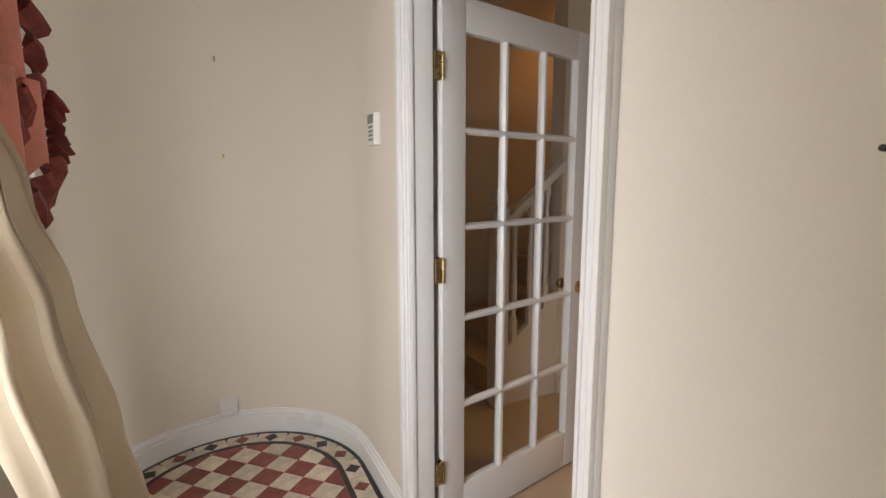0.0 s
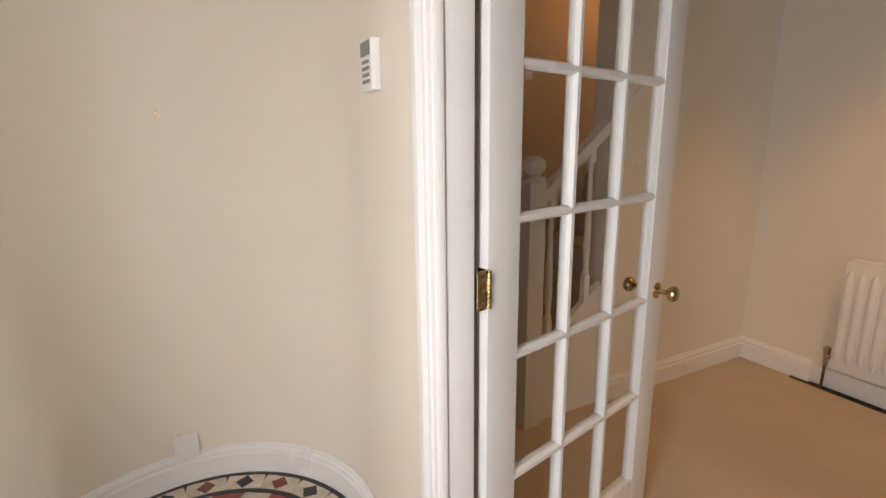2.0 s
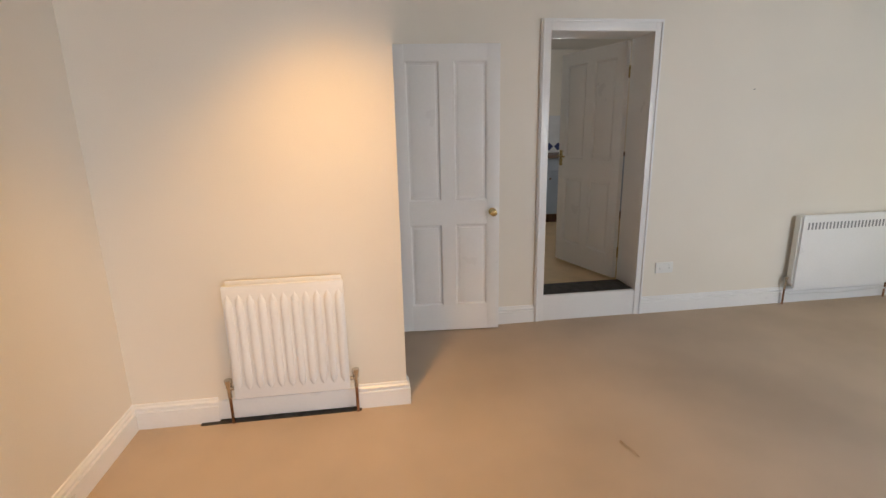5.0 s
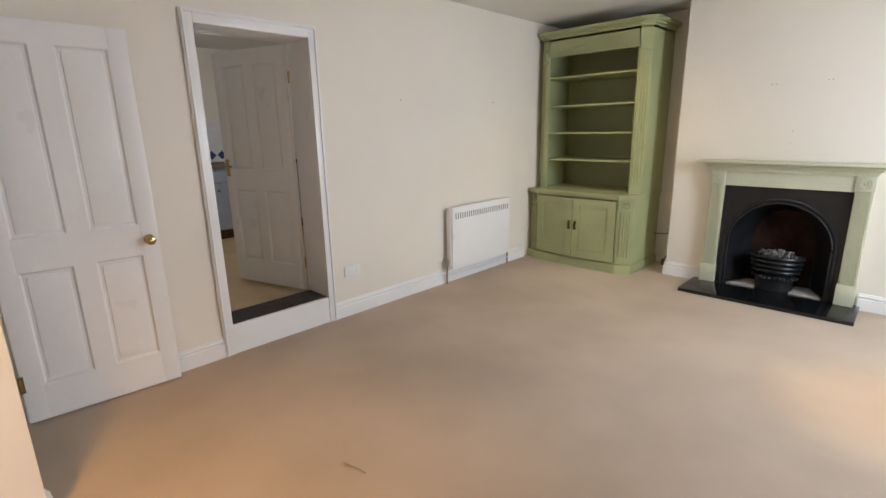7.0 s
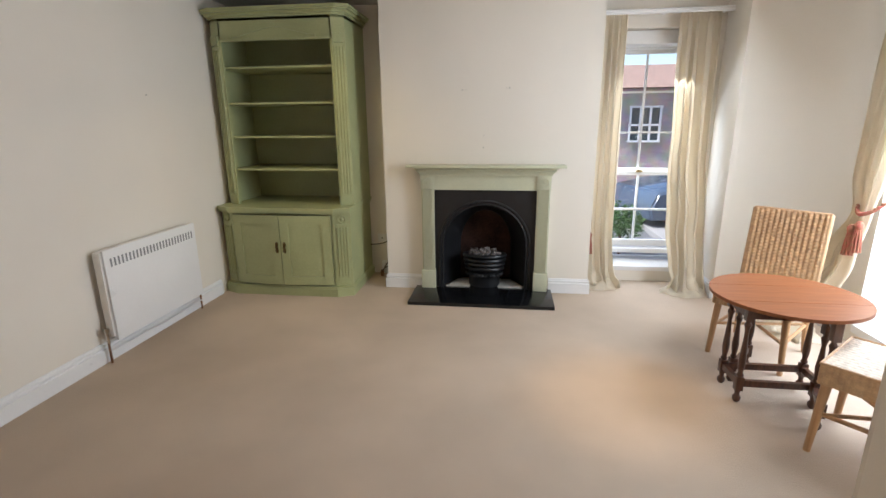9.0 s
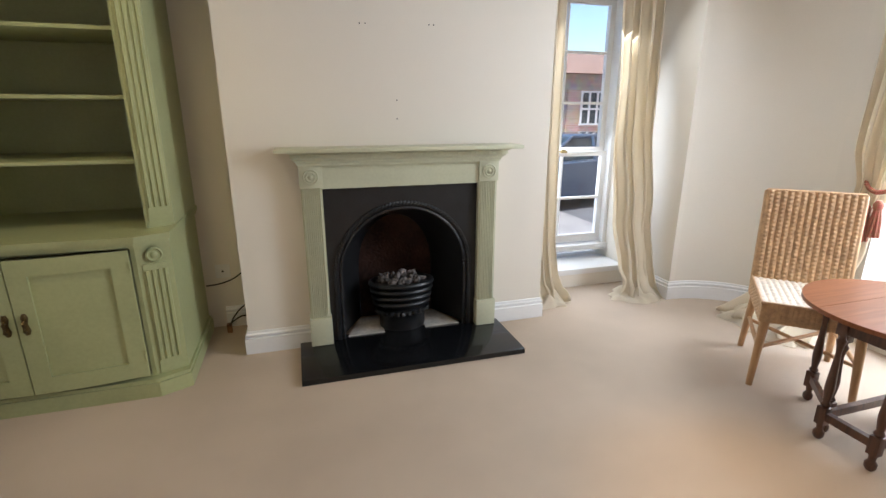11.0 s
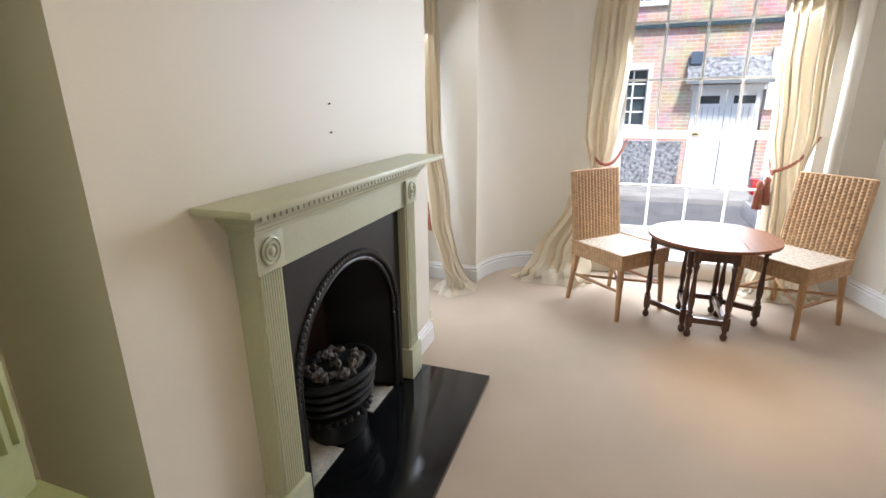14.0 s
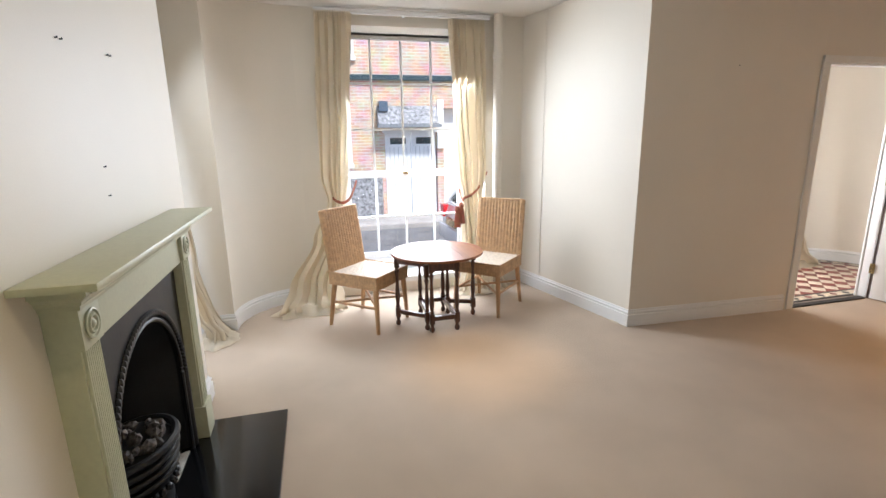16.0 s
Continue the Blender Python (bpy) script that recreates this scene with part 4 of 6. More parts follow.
for s, xo, xi in ((1, 2.503, 2.392), (-1, 1.387, 1.498)):
    lo, hi = min(xo, xi), max(xo, xi)
    fpart("plinth_block", box(bm_new(), (lo - 0.006, CHY, 0.032), (hi + 0.006, CHY + 0.092, 0.20), bevel=0.003), GREEN_PALE, smooth=True)
    # fluted pilaster
    bm = bm_new()
    n, pts = 9, []
    w = hi - lo
    pts.append((lo, CHY))
    pts.append((lo, CHY + 0.072))
    for i in range(n):
        c = lo + 0.008 + (w - 0.016) * (i + 0.5) / n
        h = (w - 0.016) / n / 2
        pts += [(c - h * 0.75, CHY + 0.072), (c - h * 0.4, CHY + 0.079), (c + h * 0.4, CHY + 0.079), (c + h * 0.75, CHY + 0.072)]
    pts += [(hi, CHY + 0.072), (hi, CHY)]
    fpart("fluted_pilaster", prism(bm, pts[::-1], 0.20, 0.945), GREEN_PALE)
    b = fpart("corner_block", box(bm_new(), (lo - 0.004, CHY, 0.945), (hi + 0.004, CHY + 0.086, 1.062), bevel=0.003), GREEN_PALE, smooth=True)
    ro = fpart("rosette", lathe(bm_new(), [(0.042, 0), (0.042, 0.006), (0.037, 0.008), (0.034, 0.003), (0.029, 0.003), (0.026, 0.009), (0.021, 0.009), (0.018, 0.003), (0.013, 0.004), (0.009, 0.009), (0.003, 0.011)], pose((lo + hi) / 2, CHY + 0.085, 1.003, -90), 28), GREEN_PALE, smooth=True)
fpart("frieze", box(bm_new(), (1.498, CHY, 0.935), (2.392, CHY + 0.07, 1.062), bevel=0.002), GREEN_PALE)
# mantel: cornice, dentils, shelf
MP = [(0, 1.060), (0.094, 1.060), (0.096, 1.072), (0.102, 1.078), (0.104, 1.086), (0.118, 1.098), (0.120, 1.104), (0.126, 1.104), (0.126, 1.122), (0.142, 1.130), (0.146, 1.134), (0.0, 1.134)]
bm = bm_new()
x0, x1 = 1.387, 2.503
ends = []
secs = []
for side in (0, 1, 2, 3):
    col = []
    for o, z in MP:
        e = max(0.0, o - 0.086)
        x = (x1 + e) if side < 2 else (x0 - e)
        y = CHY + (o if side in (1, 2) else 0)
        col.append(bm.verts.new((x, y, z)))
    secs.append(col)
for a, b in zip(secs, secs[1:]):
    for k in range(len(MP) - 1):
        bm.faces.new((a[k], b[k], b[k + 1], a[k + 1]))
bmesh.ops.remove_doubles(bm, verts=bm.verts, dist=1e-5)
fpart("cornice", bm, GREEN_PALE)
for i in range(44):
    x = 1.365 + 1.16 * (i + 0.5) / 44
    fpart("dentil", box(bm_new(), (x - 0.009, CHY + 0.124, 1.105), (x + 0.009, CHY + 0.1315, 1.121)), GREEN_PALE)
fpart("mantel_shelf", box(bm_new(), (1.272, CHY, 1.134), (2.618, CHY + 0.185, 1.155), bevel=0.006), GREEN_PALE, smooth=True)

# cast-iron insert with an arched opening, rope moulding, hood and grate
ins = empty("iron_fire_insert", pose(OX, CHY, 0), "black cast-iron arched fireplace insert with rope moulding", "fireplace insert")


def ipart(name, bm, material, label="", smooth=False):
    o = part(name, bm, material, ins, label, smooth)
    o.matrix_parent_inverse = ins.matrix_world.inverted()
    return o


AR, AS = 0.385, 0.432     # arch radius and springing height


def arch(r, drop=0.032, n=26):
    return [(OX + r, drop)] + [(OX + r * math.cos(math.pi * i / n), AS + r * math.sin(math.pi * i / n)) for i in range(n + 1)] + [(OX - r, drop)]


bm = bm_new()
inner = arch(AR)
outer = []
for x, z in inner:
    outer.append((min(max(x + (x - OX) * 3, 1.498), 2.392), 0.032 if z < 0.04 else 0.937 if z > AS + 0.01 else z))
fa = [bm.verts.new((x, CHY + 0.035, z)) for x, z in inner]
fb = [bm.verts.new((x, CHY + 0.035, z)) for x, z in outer]
ba = [bm.verts.new((x, CHY + 0.005, z)) for x, z in inner]
for i in range(len(inner) - 1):
    bm.faces.new((fa[i], fa[i + 1], fb[i + 1], fb[i]))
    bm.faces.new((fa[i], ba[i], ba[i + 1], fa[i + 1]))
ipart("face_plate", bm, IRON)
tw = arch(AR + 0.016, n=60)
pts = [Vector((tw[0][0], 0, 0.035 + (AS - 0.035) * i / 30)) for i in range(30)] + [Vector((x, 0, z)) for x, z in tw[1:-1]] + [Vector((tw[-1][0], 0, AS - (AS - 0.035) * i / 30)) for i in range(1, 31)]
bm = bm_new()
for i, p in enumerate(pts):
    q = pts[min(i + 1, len(pts) - 1)] - pts[max(0, i - 1)]
    ang = math.degrees(math.atan2(q.z, q.x))
    m = pose(p.x, CHY + 0.038, p.z, 0, -ang + 35, 0)
    lathe(bm, [(0.003, -0.017), (0.010, -0.011), (0.012, 0), (0.010, 0.011), (0.003, 0.017)], m @ pose(0, 0, 0, 0, 90), 6)
ipart("rope_moulding", bm, IRON, smooth=True)
bm = bm_new()
tube(bm, [(x, CHY + 0.03, z) for x, z in arch(AR - 0.012, n=40)], 0.010, 8)
ipart("inner_bead", bm, IRON, smooth=True)
# splayed iron cheeks and sooty back
bm = bm_new()
back = [(OX + (x - OX) * 0.62, z if z < 0.04 else 0.032 + (z - 0.032) * 0.86) for x, z in inner]
b1 = [bm.verts.new((x, CHY + 0.006, z)) for x, z in inner]
b2 = [bm.verts.new((x, CHY - 0.26, z)) for x, z in back]
for i in range(len(inner) - 1):
    bm.faces.new((b1[i], b1[i + 1], b2[i + 1], b2[i]))
ipart("cheek", bm, IRON, smooth=True)
bm = bm_new()
bm.faces.new([bm.verts.new((x, CHY - 0.258, z)) for x, z in back])
ipart("fire_back", bm, SOOT, "sooty fire-brick back")
for s in (1, -1):
    bm = bm_new()
    prism(bm, [(OX + s * 0.13, CHY + 0.02), (OX + s * 0.35, CHY + 0.02), (OX + s * 0.25, CHY - 0.22), (OX + s * 0.13, CHY - 0.22)][::-s], 0.030, 0.036)
    ipart("hearth_stone", bm, ASH, "pale ash-dusted stone")

# basket grate: bowed bars, ash front, coals
gr = empty("fire_grate", pose(OX, CHY - 0.075, 0.03) @ Matrix.Diagonal((1.03, 1.05, 1.02, 1)), "black bowed iron fire basket filled with grey coals", "fire grate")
bm = lathe(bm_new(), [(0.135, 0.0), (0.140, 0.02), (0.138, 0.085), (0.150, 0.10), (0.156, 0.118), (0.148, 0.128), (0.13, 0.13)], None, 32)
bmesh.ops.scale(bm, vec=(1, 0.78, 1), verts=bm.verts)
part("ash_front", bm, IRON, gr, smooth=True)
for z, r, h in ((0.165, 0.165, 0.013), (0.205, 0.172, 0.014), (0.245, 0.178, 0.015), (0.285, 0.184, 0.016)):
    bm = bm_new()
    tube(bm, [(r * math.cos(a * math.pi / 16), 0.78 * r * math.sin(a * math.pi / 16), z + 0.012 * math.sin(a * math.pi / 16)) for a in range(32)], h, 8, True)
    part("grate_bar", bm, IRON, gr, smooth=True)
bm = lathe(bm_new(), [(0.12, 0.12), (0.15, 0.17), (0.16, 0.29), (0.02, 0.30)], None, 24)
bmesh.ops.scale(bm, vec=(1, 0.76, 1), verts=bm.verts)
part("basket_liner", bm, IRON, gr, smooth=True)
bm = bm_new()
for i in range(14):
    a = math.pi * (i + 0.5) / 14
    lathe(bm, [(0.004, -0.014), (0.016, -0.008), (0.012, 0.010), (0.003, 0.016)], pose(0.157 * math.cos(a), 0.78 * 0.157 * math.sin(a), 0.118, 20 * math.sin(i * 3), 0, i * 40), 7)
part("leaf_border", bm, IRON, gr, smooth=True)
rng = random.Random(5)
for i in range(34):
    a, r = rng.uniform(0, 2 * math.pi), 0.135 * math.sqrt(rng.random())
    bm = bm_new()
    bmesh.ops.create_icosphere(bm, subdivisions=1, radius=rng.uniform(0.020, 0.033))
    for v in bm.verts:
        v.co *= rng.uniform(0.62, 1.15)
        v.co.x *= 1.15
        v.co.z *= 0.75
    part("coal", bm, COAL, gr, "pale grey coal" if i == 0 else "", m=pose(r * math.cos(a), 0.76 * r * math.sin(a), 0.300 + 0.025 * (1 - r / 0.14) + rng.uniform(-0.008, 0.012), rng.uniform(0, 90), rng.uniform(0, 90), 0))
hearth = solid("hearth_slab", box(bm_new(), (1.362, CHY - 0.02, 0.0), (2.595, -3.448, 0.031), bevel=0.003), SLATE, "polished black slate hearth slab", "hearth", smooth=True)


for ob in (fp, ins, gr):
    ob.location.x += 0.022


# ---------------------------------------------------------------- bookcase
bc = empty("bookcase", pose(3.68, -3.9, 0), "sage green painted dresser bookcase with four empty shelves", "bookcase")


def bpart(name, bm, material=None, label="", smooth=False, parent=None):
    o = part(name, bm, material or GREEN, parent or bc, label, smooth)
    if parent is None:
        o.matrix_parent_inverse = bc.matrix_world.inverted()
    return o


BL, BR, BF, BB = 4.34, 3.14, -3.58, -4.31     # base: outer ends, front, back
CUT = 0.13
K = 0.5      # how far the corners fall back


def canted(xl, xr, f, b, c):
    return [(xr, b), (xl, b), (xl, f - c * K), (xl - c, f), (xr + c, f), (xr, f - c * K)]


bpart("plinth", prism(bm_new(), canted(BL + 0.012, BR - 0.02, BF + 0.02, BB, CUT), 0, 0.075))
bpart("plinth_mould", prism(bm_new(), canted(BL + 0.006, BR - 0.012, BF + 0.012, BB, CUT), 0.075, 0.092))
bpart("base_carcass", prism(bm_new(), canted(BL, BR, BF - 0.03, BB, CUT), 0.092, 0.765))
bpart("worktop", prism(bm_new(), canted(BL + 0.014, BR - 0.018, BF + 0.018, BB, CUT), 0.785, 0.815))
bpart("worktop_mould", prism(bm_new(), canted(BL + 0.006, BR - 0.009, BF + 0.009, BB, CUT), 0.765, 0.785))


def bowed(x0, x1, z0, z1, y, bow, t, full):
    """A bowed panel; full is the span over which the bow runs."""
    bm = bm_new()
    n = 10
    f, b = [], []
    for i in range(n + 1):
        x = x0 + (x1 - x0) * i / n
        u = (x - full[0]) / (full[1] - full[0])
        yy = y + bow * math.sin(math.pi * u)
        f.append((bm.verts.new((x, yy + t, z0)), bm.verts.new((x, yy + t, z1))))
        b.append((bm.verts.new((x, yy - 0.02, z0)), bm.verts.new((x, yy - 0.02, z1))))
    for i in range(n):
        bm.faces.new((f[i][0], f[i + 1][0], f[i + 1][1], f[i][1]))
        bm.faces.new((b[i][0], b[i][1], b[i + 1][1], b[i + 1][0]))
        bm.faces.new((f[i][1], f[i + 1][1], b[i + 1][1], b[i][1]))
        bm.faces.new((f[i][0], b[i][0], b[i + 1][0], f[i + 1][0]))
    for i in (0, n):
        bm.faces.new((f[i][0], f[i][1], b[i][1], b[i][0]))
    return bm


DX0, DX1 = BR + CUT + 0.02, BL - CUT - 0.02
mid = (DX0 + DX1) / 2
span = (DX0, DX1)
for a, b in ((DX0, mid - 0.003), (mid + 0.003, DX1)):
    d = bpart("door", bowed(a, b, 0.11, 0.75, BF - 0.03, 0.045, 0.016, span))
    for lo, hi, z0, z1 in ((a, a + 0.075, 0.11, 0.75), (b - 0.075, b, 0.11, 0.75), (a + 0.075, b - 0.075, 0.11, 0.19), (a + 0.075, b - 0.075, 0.675, 0.75)):
        o = part("door_rail", bowed(lo, hi, z0, z1, BF - 0.03, 0.045, 0.027, span), GREEN, d)
    hx = mid + (-0.035 if a == DX0 else 0.035)
    hy = BF + 0.046
    h = bm_new()
    lathe(h, [(0.008, -0.05), (0.015, -0.03), (0.008, 0), (0.015, 0.03), (0.008, 0.05)], pose(hx, hy - 0.004, 0.46), 8)
    tube(h, [(hx, hy, 0.485), (hx, hy + 0.02, 0.47), (hx, hy + 0.02, 0.435), (hx, hy, 0.42)], 0.006)
    part("drop_handle", h, BRASS_DARK, d, "tarnished brass drop handle", True)
    for z in (0.2, 0.65):
        ex = a if a == DX0 else b
        part("hinge", lathe(bm_new(), [(0.005, 0), (0.005, 0.05)], pose(ex, BF + 0.0, z), 8), GREEN, d)


def fluted(m, w, h, n=4, t=0.02):
    """A flat pilaster with raised reeds, x across, y out."""
    p = bpart("pilaster", box(bm_new(), (-w / 2, -0.01, 0), (w / 2, 0.006, h), m))
    for i in range(n):
        c = -w / 2 + w * (i + 0.5) / n
        r = w / n * 0.36
        part("reed", prism(bm_new(), [(c - r, 0.005), (c + r, 0.005), (c + r * 0.6, 0.014), (c - r * 0.6, 0.014)], 0.07, h - 0.03, m), GREEN, p)


for xr, s in ((BR, 1), (BL, -1)):
    cx, cy, ang = xr + s * CUT / 2, BF - 0.03 - CUT * K / 2, s * math.degrees(math.atan(K))
    fluted(pose(cx, cy, 0.10, 0, 0, ang), 0.105, 0.565)
    bpart("rosette", lathe(bm_new(), [(0.036, 0), (0.036, 0.008), (0.03, 0.012), (0.026, 0.005), (0.018, 0.005), (0.013, 0.012), (0.004, 0.015)], pose(cx, cy, 0.708, 0, 0, ang) @ pose(0, 0.005, 0, -90), 20), smooth=True)

# upper case
UL, UR, UF, UT = 4.31, 3.13, -3.735, 2.40
UC = 0.10
bpart("back_panel", box(bm_new(), (UR + 0.02, BB - 0.002, 0.815), (UL - 0.02, BB + 0.012, UT)))
for lo, hi in ((UR, UR + 0.03), (UL - 0.03, UL)):
    bpart("side_panel", box(bm_new(), (lo, BB, 0.815), (hi, UF - UC * K - 0.03, UT)))
for xr, s in ((UR, 1), (UL, -1)):
    pl = [(xr, UF - UC * K), (xr + s * UC, UF), (xr + s * (UC + 0.012), UF), (xr + s * (UC + 0.012), UF - 0.03), (xr + s * 0.03, UF - UC * K - 0.03), (xr, UF - UC * K - 0.03)]
    bpart("corner_post", prism(bm_new(), pl[::-1] if s > 0 else pl, 0.815, UT))
    cx, cy, ang = xr + s * UC / 2, UF - UC * K / 2, s * math.degrees(math.atan(K))
    fluted(pose(cx, cy, 0.845, 0, 0, ang), 0.10, 1.34)
    bpart("capital", box(bm_new(), (-0.046, -0.005, 0), (0.046, 0.018, 0.075), pose(cx, cy, 2.19, 0, 0, ang), 0.003))
for z in (1.14, 1.43, 1.72, 2.02):
    bpart("shelf", box(bm_new(), (UR + 0.03, BB + 0.012, z - 0.018), (UL - 0.03, UF - 0.035, z), bevel=0.004), smooth=True)
bpart("header", box(bm_new(), (UR + UC, UF - 0.03, 2.225), (UL - UC, UF, UT)))
bpart("header_lip", box(bm_new(), (UR + UC + 0.0, UF - 0.02, 2.218), (UL - UC, UF + 0.018, 2.236), bevel=0.004), smooth=True)
cxm = (UR + UL) / 2
for s in (1, -1):
    bpart("pediment_mould", prism(bm_new(), [(cxm, 2.345), (cxm, 2.328), (cxm + s * 0.36, 2.243), (cxm + s * 0.36, 2.258)][::s], -0.012, 0.006, Matrix.Translation((0, UF + 0.006, 0)) @ pose(0, 0, 0, 90)))
bpart("case_top", prism(bm_new(), canted(UL, UR, UF, BB, UC), UT - 0.02, UT))
for z, e, h in ((UT, 0.012, 0.02), (UT + 0.02, 0.028, 0.022), (UT + 0.042, 0.05, 0.016), (UT + 0.058, 0.06, 0.016)):
    bpart("cornice", prism(bm_new(), canted(min(UL + e, 4.352), UR - e, UF + e, BB, UC), z, z + h))


bc.scale.z = 0.982


# ---------------------------------------------------------------- radiators
def valve(parent, x, z, side):
    bm = lathe(bm_new(), [(0.011, 0), (0.011, 0.05), (0.015, 0.055), (0.015, 0.075), (0.019, 0.08), (0.019, 0.10), (0.012, 0.104)], pose(x, 0.035, z - 0.05), 12)
    tube(bm, [(x, 0.035, z), (x - side * 0.05, 0.035, z)], 0.010, 10)
    part("valve", bm, CHROME, parent, "worn metal radiator valve", True)
    part("pipe", tube(bm_new(), [(x, 0.035, z - 0.05), (x, 0.035, -0.148)], 0.0075, 8), COPPER, parent, "copper pipe", True)


r1 = empty("radiator", pose(3.362, 1.535, 0.155, 0, 0, 90), "white fluted panel radiator on the hall wall", "radiator")
W, RH = 0.575, 0.60
part("panel", box(bm_new(), (-W / 2, 0.045, 0), (W / 2, 0.062, RH), bevel=0.008), WHITE, r1, smooth=True)
part("back_panel", box(bm_new(), (-W / 2 + 0.01, 0.008, 0.02), (W / 2 - 0.01, 0.02, RH + 0.012), bevel=0.006), WHITE, r1, smooth=True)
for i in range(11):
    x = -W / 2 + W * (i + 0.5) / 11
    bm = bm_new()
    n = 12
    rings = []
    for j in range(n + 1):
        f = j / n
        z = 0.035 + (RH - 0.07) * f
        k = min(1, min(f, 1 - f) * 9)
        rings.append([bm.verts.new((x + 0.0205 * k ** 0.3 * math.cos(a * math.pi / 8), 0.058 + 0.019 * k ** 0.6 * math.sin(a * math.pi / 8), z)) for a in range(9)])
    for a, b in zip(rings, rings[1:]):
        for k in range(8):
            bm.faces.new((a[k], a[k + 1], b[k + 1], b[k]))
    part("flute", bm, WHITE, r1, smooth=True)
for s in (-1, 1):
    part("bracket", box(bm_new(), (s * 0.2 - 0.012, -0.02, 0.06), (s * 0.2 + 0.012, 0.045, RH - 0.06)), WHITE, r1)
valve(r1, W / 2 + 0.03, 0.05, 1)
valve(r1, -W / 2 - 0.03, 0.05, -1)

r2 = empty("radiator", pose(4.342, -2.69, 0.15, 0, 0, 90), "white flat-fronted panel radiator with slotted top grille", "radiator")
W, RH = 0.90, 0.60
part("front_cover", box(bm_new(), (-W / 2, 0.07, 0), (W / 2, 0.088, RH), bevel=0.006), WHITE, r2, smooth=True)
for s in (-1, 1):
    part("side_grille", box(bm_new(), (s * W / 2 - 0.012, 0.02, 0.03), (s * W / 2 + 0.012, 0.07, RH - 0.012), bevel=0.004), WHITE_OLD, r2, smooth=True)
part("back_panel", box(bm_new(), (-W / 2 + 0.015, 0.012, 0.02), (W / 2 - 0.015, 0.028, RH - 0.01), bevel=0.004), WHITE, r2, smooth=True)
part("top_grille", box(bm_new(), (-W / 2 + 0.01, 0.026, RH - 0.02), (W / 2 - 0.01, 0.072, RH - 0.012)), WHITE_OLD, r2)
for i in range(26):
    x = -W / 2 + 0.05 + (W - 0.10) * i / 25
    part("slot", box(bm_new(), (x - 0.007, 0.0875, RH - 0.115), (x + 0.007, 0.0888, RH - 0.06)), GREYPLASTIC, r2)
valve(r2, W / 2 + 0.03, 0.04, 1)
valve(r2, -W / 2 - 0.03, 0.04, -1)
part("tail_pipe", tube(bm_new(), [(-W / 2 - 0.03, 0.035, -0.07), (0.0, 0.035, -0.085), (0.1, 0.035, -0.075), (W / 2 + 0.03, 0.035, -0.07)], 0.0075), WHITE, r2, smooth=True)


# ---------------------------------------------------------------- rattan chairs and gateleg table
def weave(bm, w, h, n, rows, depth, m, nu=4, nv=2):
    """A woven sheet in x-z: stakes run along z."""
    grid = []
    for j in range(rows * nv + 1):
        v = j / (rows * nv)
        row = []
        for i in range(n * nu + 1):
            u = i / (n * nu)
            k = int(min(u * n, n - 1e-6))
            a = abs(math.sin(math.pi * u * n))
            d = depth * a * (0.78 + 0.22 * math.sin(math.pi * v * rows + math.pi * (k % 2)))
            row.append(bm.verts.new(m @ Vector((w * (u - 0.5), d, h * v))))
        grid.append(row)
    for a, b in zip(grid, grid[1:]):
        for i in range(len(a) - 1):
            bm.faces.new((a[i], a[i + 1], b[i + 1], b[i]))
    return bm


